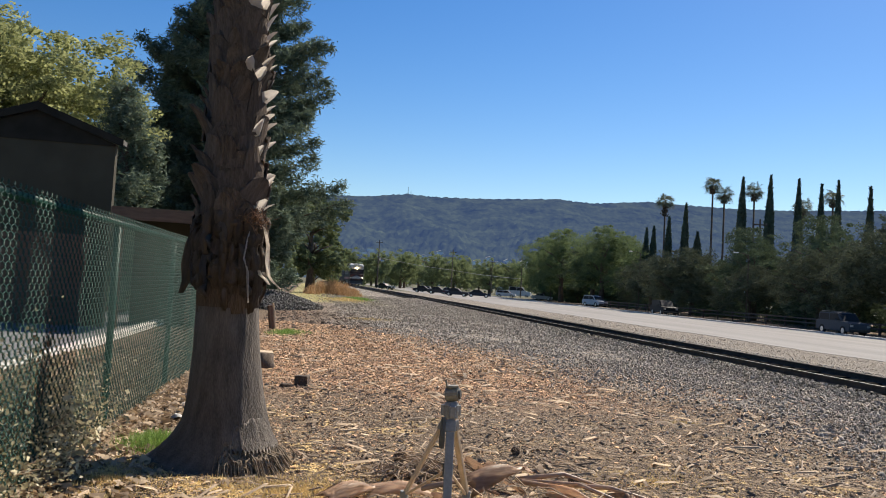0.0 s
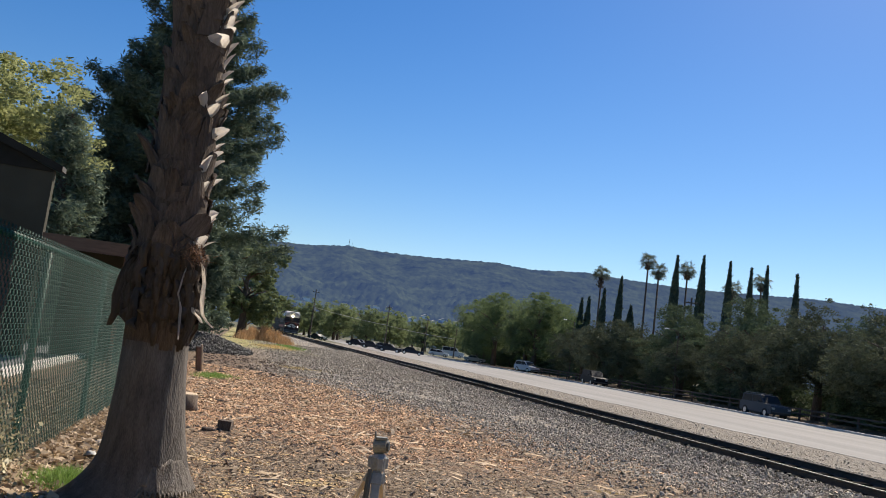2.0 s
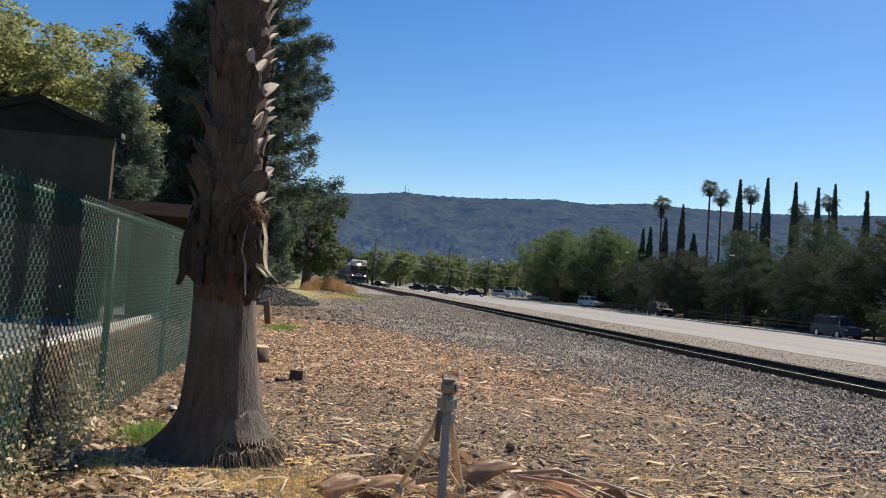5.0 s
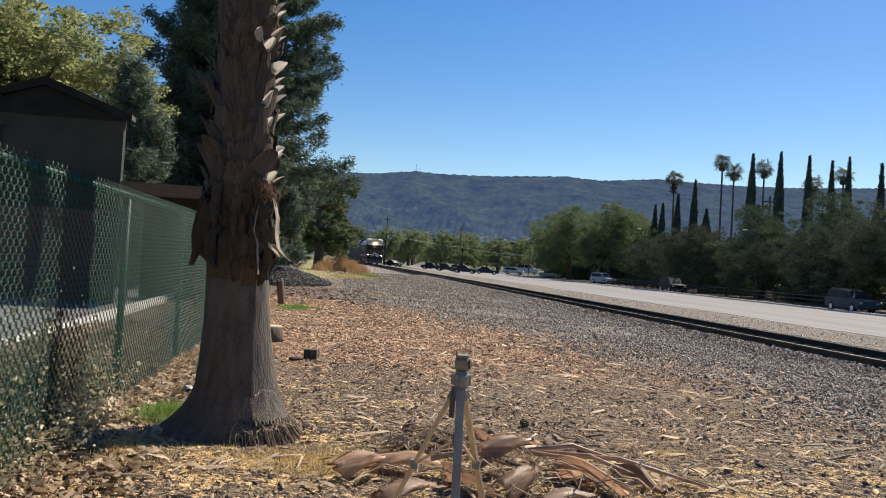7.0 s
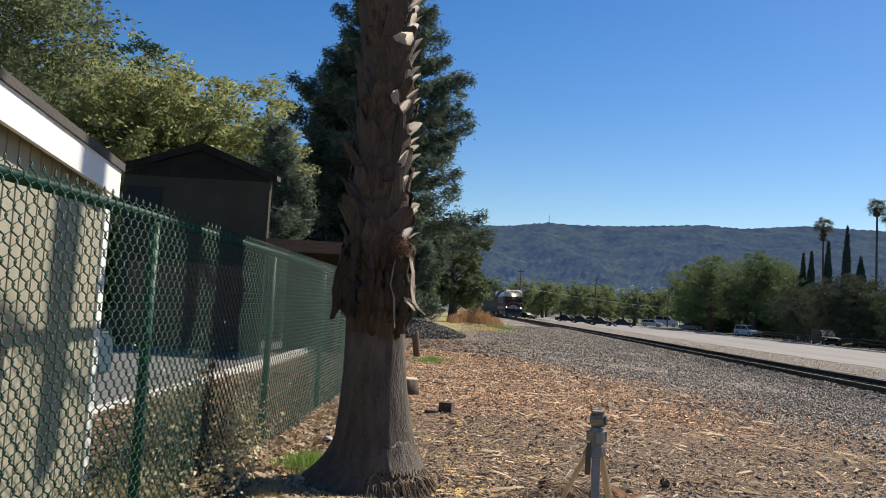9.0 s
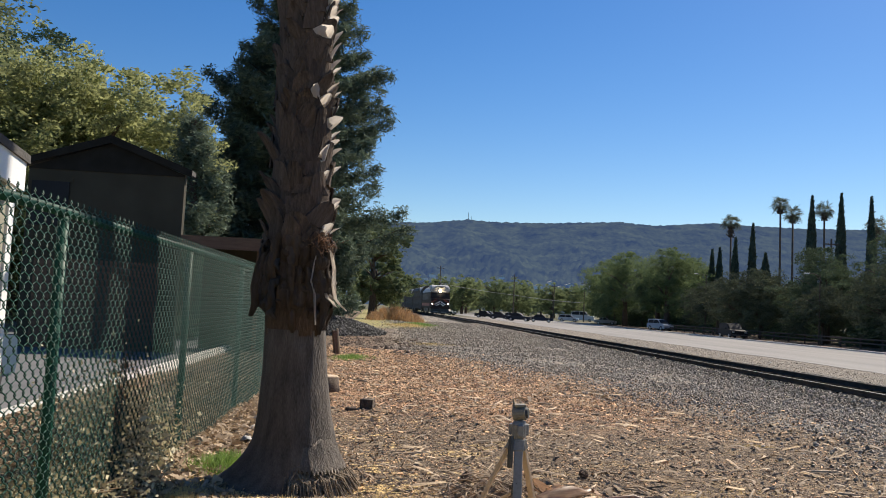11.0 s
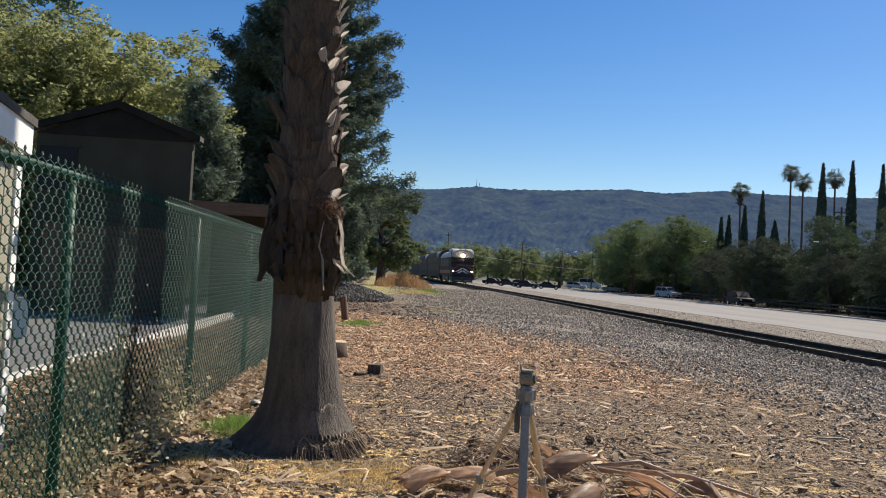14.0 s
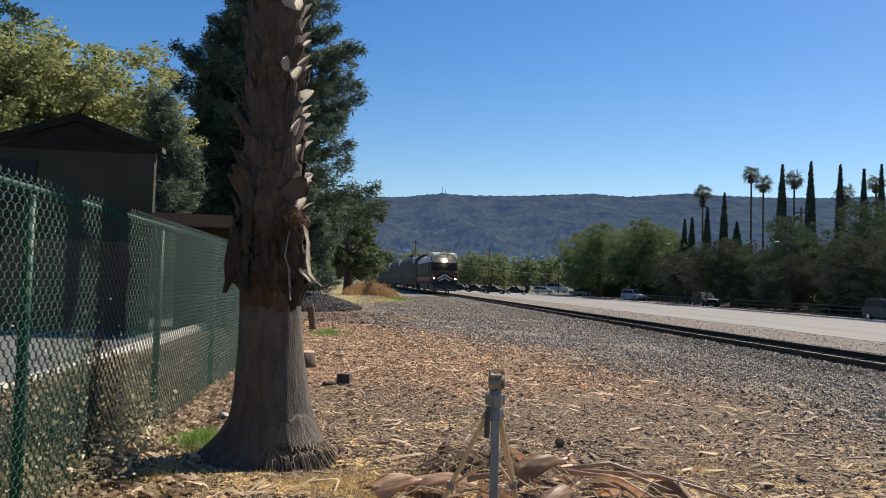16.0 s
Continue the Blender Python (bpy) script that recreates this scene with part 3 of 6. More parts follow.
def chips():
    rng = np.random.default_rng(12)
    n = 270000
    y = 5.0 + 23 * rng.random(n) ** 1.7
    x = rng.uniform(-1.5, 7.8, n)
    clump = np.sin(x * 2.1 + 1.3 * np.sin(y * 0.9)) + np.sin(y * 1.7 + 1.1 * np.sin(x * 1.4)) + 0.7 * np.sin(3.3 * x - 2.3 * y)
    keep = x + 0.33 * np.maximum(y - 11, 0) + rng.normal(0, 1.0, n) < 6.9
    keep &= ~((y < 12.5) & (rng.random(n) < 0.42))
    keep &= ~((x > 2.6) & (y < 12.5) & (rng.random(n) < 0.3))
    keep &= (clump + rng.normal(0, 0.8, n) > -0.9) | (rng.random(n) < 0.3)
    x, y = x[keep], y[keep]
    n = len(x)
    s = np.minimum(rng.lognormal(np.log(0.0205), 0.5, n) * (0.50 + 0.045 * y), 0.085)
    size = np.c_[s, s * rng.uniform(0.12, 0.45, n), s * rng.uniform(0.15, 0.45, n)]
    spin, grey = turns(rng, n, 0.32), rng.random(n) < np.interp(y + rng.normal(0, 1.2, n), [10, 14], [0.6, 0.08])
    at = np.c_[x, y, rise(x, y) + 0.002]
    stuff("wood_chips", scatter("wood_chips", *SHRED, at[~grey], size[~grey], spin[~grey]), M["chip"], "scattered orange-brown wood chips and bark")
    stuff("bark_bits", scatter("bark_bits", *SHRED, at[grey], size[grey], spin[grey]), M["bits"], "weathered grey-brown bits of bark and leaf")
    n = 1700
    y, x = 5.5 + 18 * rng.random(n) ** 1.3, rng.uniform(-1.4, 6.8, n)
    keep = x + 0.33 * np.maximum(y - 11, 0) < 6.4
    x, y = x[keep], y[keep]
    n = len(x)
    s = np.minimum(rng.lognormal(np.log(0.14), 0.55, n), 0.36)
    size = np.c_[s, np.minimum(s * rng.uniform(0.03, 0.09, n), 0.025), np.minimum(s * 0.07, 0.02)]
    stuff("sticks", scatter("sticks", *CHIP, np.c_[x, y, rise(x, y) + 0.015], size, turns(rng, n, 0.14)), M["twig"], "broken sticks and strips of palm bark")
    n = 1100
    x, y = rng.uniform(-1.4, 2.2, n), rng.uniform(24.5, 38, n)
    s = np.minimum(rng.lognormal(np.log(0.07), 0.6, n), 0.4)
    size = np.c_[s, s * rng.uniform(0.2, 0.6, n), s * rng.uniform(0.15, 0.35, n)]
    stuff("bark_pieces", scatter("bark_pieces", *CHIP, np.c_[x, y, rise(x, y)], size, turns(rng, n, 0.2)), M["wood"], "dark broken bark pieces on brown dirt")
    # curled strips that arch off the ground and throw small shadows
    n = 1500
    y, x = 5.6 + 16 * rng.random(n) ** 1.3, rng.uniform(-1.45, 6.9, n)
    keep = x + 0.33 * np.maximum(y - 11, 0) < 6.5
    x, y = x[keep], y[keep]
    n = len(x)
    s = np.minimum(rng.lognormal(np.log(0.10), 0.55, n), 0.34)
    size = np.c_[s, s * rng.uniform(0.5, 1.3, n), s * rng.uniform(0.4, 1.2, n)]
    stuff("bark_strips", scatter("bark_strips", *CURL, np.c_[x, y, rise(x, y) + 0.002], size, turns(rng, n, 0.2)), M["husk"], "curled pale strips of bark and dead palm leaf")


def blades(name, mat, label, n, x0, y0, rx, ry, h, w, seed, lean=0.5):
    rng = np.random.default_rng(seed)
    a, r = rng.uniform(0, 2 * np.pi, n), np.clip(np.abs(rng.normal(0, 0.5, n)), 0, 1.4)
    x, y = x0 + rx * r * np.cos(a), y0 + ry * r * np.sin(a)
    s = h * rng.uniform(0.45, 1.1, n) * np.clip(1.15 - 0.6 * r, 0.3, 1)
    stuff(name, scatter(name, *BLADE, np.c_[x, y, rise(x, y) - 0.01], np.c_[np.full(n, w), s, s], turns(rng, n, lean)), mat, label)


ballast()
chips()
blades("green_grass", M["grass"], "tuft of green grass beside the palm", 2200, -1.15, 7.55, 0.42, 0.5, 0.17, 0.008, 21)
blades("green_grass", M["grass"], "low patch of green grass on the dirt", 1500, -0.45, 22.8, 0.75, 1.1, 0.14, 0.014, 22)
blades("dry_grass", M["straw"], "dry yellow grass at the fence foot", 8000, -1.3, 6.2, 0.5, 1.2, 0.07, 0.009, 23, 0.9)
blades("dry_grass", M["straw"], "short dry yellow grass on bare dirt", 15000, 0.0, 6.3, 1.7, 1.1, 0.05, 0.010, 24, 1.1)
blades("dry_grass", M["straw"], "short dry yellow grass on bare dirt", 3500, 3.0, 6.8, 1.8, 1.1, 0.04, 0.010, 25, 1.1)
blades("dry_grass", M["straw"], "matted dry yellow grass round the palm debris", 9000, 2.5, 5.9, 1.3, 0.8, 0.04, 0.010, 33, 1.1)
blades("dry_grass", M["straw"], "small flat patch of dry yellow grass", 1400, 4.75, 10.0, 0.55, 0.3, 0.04, 0.010, 30, 1.1)
for k, (gx, gy, gw, gh) in enumerate([(1.2, 84, 0.9, 1.3), (2.3, 80, 0.9, 1.55), (3.2, 78, 0.8, 1.2), (3.9, 75, 0.8, 0.8), (0.4, 77, 0.8, 0.9)]):
    blades("dry_grass", M["rust_grass"], "tall rust-coloured dry grass under the trees", 1100, gx, gy, gw, 3.0, gh, 0.04, 126 + k, 0.3)
blades("green_grass", M["grass"], "low yellow-green grass near the track", 3500, 3.6, 64, 1.5, 5.0, 0.22, 0.04, 27, 0.5)
blades("dry_grass", M["straw"], "low yellow grass near the track", 3000, 2.6, 60, 1.6, 5.0, 0.2, 0.04, 29, 0.5)
blades("dry_grass", M["straw"], "low dry grass on the ballast", 1200, 2.3, 33, 1.6, 1.8, 0.08, 0.015, 28, 0.6)


def gravel_pile():
    rng = np.random.default_rng(31)
    n = 12000
    a, r = rng.uniform(0, 2 * np.pi, n), np.sqrt(rng.random(n))
    x, y = -1.9 + 2.7 * r * np.cos(a), 42 + 5.0 * r * np.sin(a)
    h = 0.7 * (1 - r ** 1.4) + 0.1 * rng.random(n)
    s = rng.lognormal(np.log(0.065), 0.35, n)
    ob = empty("gravel_pile", label="low heap of dark grey railway stones", category="gravel pile")
    tagged(link_part("heap_surface", scatter("heap_surface", *STONE, np.c_[x, y, h], s[:, None] * rng.uniform(0.7, 1.3, (n, 3)), turns(rng, n)), M["pile"], ob), kind="stuff")
    bm = bmesh.new()
    rings = []
    for k in range(7):
        q = 1 - k / 6.0
        rings.append([bm.verts.new((-1.9 + 2.7 * q * math.cos(b), 42 + 5 * q * math.sin(b), 0.7 * (1 - q ** 1.4) - 0.03)) for b in (2 * math.pi * j / 24 for j in range(24))])
    for p, q in zip(rings, rings[1:]):
        for j in range(24):
            bm.faces.new((p[j], p[(j + 1) % 24], q[(j + 1) % 24], q[j]))
    part("core", bm, M["pile"], ob)


gravel_pile()


# ---- trees ----
def crown_points(rng, blobs, n, clump=70):
    """Points in the outer shells of many small round clumps, gathered in larger lobes."""
    out = []
    vol = np.array([b[3] * b[4] * b[5] for b in blobs]) ** 0.67
    for (x, y, z, a, c, h), k in zip(blobs, (n * vol / vol.sum()).astype(int)):
        m = max(12, k // clump)
        d = rng.normal(size=(m, 3))
        d /= np.linalg.norm(d, axis=1)[:, None]
        mid = d * rng.uniform(0.55, 1.0, (m, 1))
        pick = rng.integers(0, m, k)
        q = rng.normal(size=(k, 3))
        q *= (rng.random(k) ** 0.45 / np.linalg.norm(q, axis=1))[:, None]
        p = mid[pick] + q * rng.uniform(0.18, 0.36, m)[pick][:, None] * np.array((1.0, 1.0, 0.7))
        out.append(np.array((x, y, z)) + p * np.array((a, c, h)))
    return np.concatenate(out)


def leaves(name, rng, points, size, drop=0.0):
    n = len(points)
    s = size * rng.lognormal(0, 0.3, n)
    return scatter(name, *LEAF, points - np.c_[np.zeros(n), np.zeros(n), drop * rng.random(n)], np.c_[s * 1.3, s, s], turns(rng, n))


def limbs(bm, rng, top, radius, reach, count, start=0.35):
    add_tube(bm, [(0, 0, -0.1), (0.1, 0, top * 0.3), (-0.05, 0.1, top * 0.65), (0.1, 0, top)], [radius * 1.3, radius, radius * 0.7, radius * 0.25], 8)
    for k in range(count):
        a, z = rng.uniform(0, 6.28), top * rng.uniform(start, 0.85)
        e = reach * rng.uniform(0.6, 1.0)
        add_tube(bm, [(0, 0, z), (math.cos(a) * e * 0.5, math.sin(a) * e * 0.5, z + e * 0.35), (math.cos(a) * e, math.sin(a) * e, z + e * 0.55)], [radius * 0.45, radius * 0.28, radius * 0.08], 5)


def broad_tree(seed, height, spread, low, n, size, mat, label, m, group, dense=26):
    """A broad crown in lobes over a branching trunk."""
    rng = np.random.default_rng(seed)
    ob = empty("tree", m, label, "tree", group)
    bm = bmesh.new()
    limbs(bm, rng, height * 0.75, 0.03 * height, spread * 0.75, 9, low / height + 0.05)
    part("trunk", bm, M["wood"], ob, smooth=True)
    blobs = []
    for k in range(dense):
        a, r = rng.uniform(0, 6.28), spread * math.sqrt(rng.random()) * 0.78
        z = low + (height - low) * rng.uniform(0.12, 0.86) * (1 - 0.2 * r / spread)
        q = spread * rng.uniform(0.33, 0.5)
        blobs.append((r * math.cos(a), r * math.sin(a), z, q, q, q * 0.8))
    blobs.append((0, 0, height - spread * 0.28, spread * 0.35, spread * 0.35, spread * 0.28))
    link_part("crown", leaves("crown", rng, crown_points(rng, blobs, n), size), mat, ob)
    return ob


def redwood(seed, height, outline, m, label, n=30000, low=1.5, size=0.13):
    """A tall conifer: whorls of limbs that droop and turn up at their tips, with sprays of needles. outline: heights and reach of the limbs."""
    rng = np.random.default_rng(seed)
    ob = empty("conifer_tree", m, label, "tree", "conifers behind the fence")
    bm = bmesh.new()
    add_tube(bm, [(0, 0, -0.2), (0.05, 0, height * 0.5), (0, 0, height)], [0.5, 0.3, 0.03], 9)
    pts, z, runs = [], low, []
    while z < height - 0.3:
        reach = 0.95 * float(np.interp(z, *outline))
        for k in range(10):
            a = rng.uniform(0, 6.28)
            lobe = 0.88 + 0.22 * math.sin(2.3 * z + 2 * a) * math.sin(0.9 * z + 3 * a + 1)
            runs.append((z + rng.uniform(-0.25, 0.25), a, lobe * reach * rng.choice((0.5, 0.65, 0.78, 0.88, 0.95, 1.0, 1.1)) + 0.15))
        z += 0.45 + 0.15 * (1 - z / height)
    total = sum(e for _, _, e in runs)
    for z, a, e in runs:
        root, out = np.array((0, 0, z)), np.array((math.cos(a), math.sin(a), 0))
        midp = root + out * e * 0.6 + np.array((0, 0, -0.13 * e))
        tip = root + out * e + np.array((0, 0, 0.03 * e))
        add_tube(bm, [tuple(root), tuple(midp), tuple(tip)], [0.05, 0.035, 0.01], 4, False)
        # side sprays along the limb, each a flat plume that hangs at its end
        cross = np.array((-math.sin(a), math.cos(a), 0))
        q = max(20, int(n * e / total))
        sprays = max(4, int(e * 5))
        u = np.linspace(0.22, 1.0, sprays)
        base = np.where(u[:, None] < 0.6, root + (midp - root) * (u / 0.6)[:, None], midp + (tip - midp) * ((u - 0.6) / 0.4)[:, None])
        side = rng.uniform(-1, 1, sprays)
        length = (0.14 + 0.27 * e * np.sin(np.pi * (0.12 + 0.76 * u))) * rng.uniform(0.6, 1.2, sprays)
        lift = rng.normal(0.0, 0.12, sprays)
        pick, f = rng.integers(0, sprays, q), rng.random(q) ** 0.8
        go = cross * side[pick][:, None] + out * 0.55 + np.array((0, 0, 1.0)) * lift[pick][:, None]
        p = base[pick] + go * (length[pick] * f)[:, None]
        p[:, 2] -= 0.18 * f * f * length[pick]
        pts.append(p + rng.normal(0, 1, (q, 3)) * np.array((0.12, 0.12, 0.17)))
    p = np.concatenate(pts)
    k = len(p)
    s = size * rng.lognormal(0, 0.3, k)
    part("trunk", bm, M["wood"], ob, smooth=True)
    link_part("crown", scatter("crown", *LEAF, p, np.c_[s * 1.4, s * 0.55, s], turns(rng, k, 0.7)), M["redwood"], ob)
    return ob


def cypress(seed, height, wide, m, group, name="cypress_tree"):
    rng = np.random.default_rng(seed)
    ob = empty(name, m, "tall narrow dark green cypress tree", "tree", group)
    n = 5500
    f = rng.random(n) ** 0.75
    r = 0.82 * wide * np.interp(f, [0, 0.12, 0.4, 0.75, 1.0], [0.5, 0.9, 1.0, 0.62, 0.03]) * (0.86 + 0.16 * rng.random(n))
    a = rng.uniform(0, 6.28, n)
    p = np.c_[r * np.cos(a), r * np.sin(a), 0.4 + f * (height - 0.4)]
    s = 0.26 * rng.lognormal(0, 0.25, n)
    part("trunk", tube([(0, 0, -0.1), (0, 0, height * 0.8)], [0.2, 0.05], 6), M["wood"], ob)
    lean = turns(rng, n, 0.4)
    up = np.array([[0, 0, 1], [0, 1, 0], [-1, 0, 0]], float)
    link_part("crown", scatter("crown", *LEAF, p, np.c_[s * 2.2, s, s], lean @ up), M["cypress"], ob)
    return ob


def fan_palm(seed, height, m, skirt=1.5):
    rng = np.random.default_rng(seed)
    ob = empty("fan_palm", m, "tall thin fan palm with a dark round crown", "palm tree", "far palms")
    part("trunk", tube([(0, 0, -0.1), (0.12, 0, height * 0.5), (0, 0, height)], [0.24, 0.17, 0.14], 8), M["wood"], ob, smooth=True)
    v, q = [], []
    for k in range(36):
        a, e = k * 2.399963, math.asin(-0.75 + 1.7 * (k + 0.5) / 36) + rng.normal(0, 0.12)
        d = np.array((math.cos(a) * math.cos(e), math.sin(a) * math.cos(e), math.sin(e)))
        side = np.cross(d, (0, 0, 1)) + rng.normal(0, 0.25, 3)
        side /= np.linalg.norm(side)
        c = np.array((0, 0, height)) + d * rng.uniform(0.4, 0.95)
        stem = side * 0.03
        i = len(v)
        v += [np.array((0, 0, height)) - stem, c - stem, c + stem, np.array((0, 0, height)) + stem]
        q.append((i, i + 1, i + 2, i + 3))
        for j in range(13):
            b = (j - 6) * 0.2
            w = d * math.cos(b) + side * math.sin(b)
            t = side * math.cos(b) - d * math.sin(b)
            i = len(v)
            tip = c + w * rng.uniform(0.95, 1.3) + np.array((0, 0, -0.35))
            v += [c - t * 0.02, c + w * 0.6 - t * 0.04, tip, c + w * 0.6 + t * 0.04]
            q.append((i, i + 1, i + 2, i + 3))
    link_part("crown", raw("crown", v, q), M["palm_far"], ob)
    n = 500
    p = np.c_[rng.normal(0, 0.22, (n, 2)), height - 0.3 - skirt * rng.random(n)]
    link_part("dead_skirt", scatter("dead_skirt", *LEAF, p, np.full((n, 3), 0.3), turns(rng, n)), M["skirt"], ob, "hanging dead brown leaves")["kind"] = "stuff"
    return ob


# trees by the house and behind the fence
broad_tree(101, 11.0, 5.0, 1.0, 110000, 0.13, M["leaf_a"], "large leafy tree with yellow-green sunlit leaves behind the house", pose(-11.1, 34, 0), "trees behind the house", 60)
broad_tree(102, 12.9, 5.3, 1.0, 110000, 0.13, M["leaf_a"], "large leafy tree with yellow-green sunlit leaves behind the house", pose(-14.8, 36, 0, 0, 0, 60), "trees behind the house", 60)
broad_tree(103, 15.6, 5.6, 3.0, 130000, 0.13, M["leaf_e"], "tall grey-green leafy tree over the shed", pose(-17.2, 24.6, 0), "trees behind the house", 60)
redwood(111, 26, ([1.5, 4, 11.5, 16.2, 19, 26], [4.2, 5.1, 4.9, 2.9, 2.0, 0.1]), pose(-4.2, 45, 0), "tall dark green redwood tree beside the railway", 380000, 1.5, 0.175)
redwood(113, 12, ([0.8, 3, 12], [3.0, 3.0, 0.1]), pose(-7.2, 44, 0), "smaller dark conifer behind the carport", 80000, 0.8, 0.175)
redwood(117, 7.4, ([0.8, 3, 7.4], [1.7, 1.9, 0.1]), pose(-6.3, 29, 0), "young dark conifer at the corner of the house", 50000, 0.8)
broad_tree(114, 9.8, 3.4, 1.6, 30000, 0.22, M["leaf_b"], "round dark green tree standing in dry grass", pose(0.0, 80, 0), "trees beside the railway")
broad_tree(115, 9.0, 3.6, 0.5, 22000, 0.22, M["leaf_b"], "dark green tree beside the railway", pose(-3.4, 70, 0), "trees beside the railway")
broad_tree(116, 9.0, 4.0, 0.6, 14000, 0.26, M["leaf_b"], "dark green tree far beside the railway", pose(0.5, 120, 0), "trees beside the railway")

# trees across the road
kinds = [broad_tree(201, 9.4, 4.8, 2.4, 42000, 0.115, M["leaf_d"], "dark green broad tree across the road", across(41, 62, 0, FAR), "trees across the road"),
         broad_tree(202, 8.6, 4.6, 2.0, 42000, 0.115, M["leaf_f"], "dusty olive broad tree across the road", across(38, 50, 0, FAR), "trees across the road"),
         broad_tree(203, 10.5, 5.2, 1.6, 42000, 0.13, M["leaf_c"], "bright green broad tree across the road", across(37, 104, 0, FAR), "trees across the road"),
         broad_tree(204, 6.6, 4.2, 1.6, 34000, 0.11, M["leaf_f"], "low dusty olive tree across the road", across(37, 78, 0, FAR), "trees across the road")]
# the last tree in the list is added to shade the black SUV
for k, x, y, r in [(1, 41, 44, 40), (0, 47, 54, 80), (3, 37, 57, 120), (1, 44, 68, 200), (0, 39, 70, 10), (3, 37, 88, 250), (3, 41, 82, 300), (3, 45, 90, 150), (3, 40, 97, 20),
                   (2, 43, 112, 70), (2, 36, 118, 130), (2, 42, 124, 190), (0, 38, 110, 220), (3, 46, 100, 250), (2, 36, 128, 10), (0, 42, 38, 90), (1, 36.5, 41, 300), (3, 36.5, 66, 33), (0, 48, 46, 170), (2, 40, 136, 77), (3, 35.4, 78.0, 140)]:
    s = random.uniform(0.82, 1.12) * (0.85 if k == 3 else 1.0)
    copy_thing(kinds[k], across(x, y, r) @ Matrix.Diagonal((s * 1.05, s * 0.95, s, 1)))
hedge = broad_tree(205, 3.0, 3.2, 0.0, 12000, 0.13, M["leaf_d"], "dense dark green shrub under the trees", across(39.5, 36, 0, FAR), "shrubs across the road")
for k in range(1, 24):
    copy_thing(hedge, across(41.5 + 1.8 * math.sin(k * 1.9), 36 + 4.5 * k, 83 * k))
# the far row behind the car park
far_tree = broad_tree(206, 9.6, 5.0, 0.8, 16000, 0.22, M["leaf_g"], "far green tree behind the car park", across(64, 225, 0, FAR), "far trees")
for k, (x, y) in enumerate([(10, 200), (17, 235), (24, 215), (31, 240), (36, 210), (44, 235), (50, 205), (57, 230), (62, 200), (28, 260), (40, 265), (53, 262), (66, 250), (72, 215), (20, 275), (12, 255), (78, 235), (46, 190), (15, 190), (21, 196), (28, 192), (34, 198), (40, 186), (54, 192), (60, 182), (33, 226), (26, 232), (48, 220)]):
    s = random.uniform(0.8, 1.1)
    copy_thing(far_tree, across(x, y, 47 * k) @ Matrix.Diagonal((s, s, s, 1)))

for k, (a, b, y, w) in enumerate([(0.5367, 0.1587, 84, 1.0), (0.5745, 0.1639, 82, 1.0), (0.6138, 0.1627, 80, 0.8), (0.6458, 0.1579, 80, 0.75), (0.6695, 0.1642, 78, 0.7), (0.7156, 0.1605, 78, 0.8),
                                  (0.4616, 0.1198, 100, 0.95), (0.44, 0.1011, 98, 0.9), (0.411, 0.0849, 104, 0.8), (0.4205, 0.0877, 104, 0.9), (0.4785, 0.0846, 100, 1.5)]):
    cypress(300 + k, 2.0 + b * y * FAR, w * 0.98, across(a * y, y), "far cypresses")
for k, (a, b, y) in enumerate([(0.4335, 0.121, 100), (0.4960, 0.147, 95), (0.5120, 0.136, 95), (0.5526, 0.142, 95), (0.620, 0.128, 90), (0.6621, 0.143, 88)]):
    fan_palm(320 + k, 2.0 + b * y * FAR, across(a * y, y), 2.2 if k in (0, 4) else 1.2)


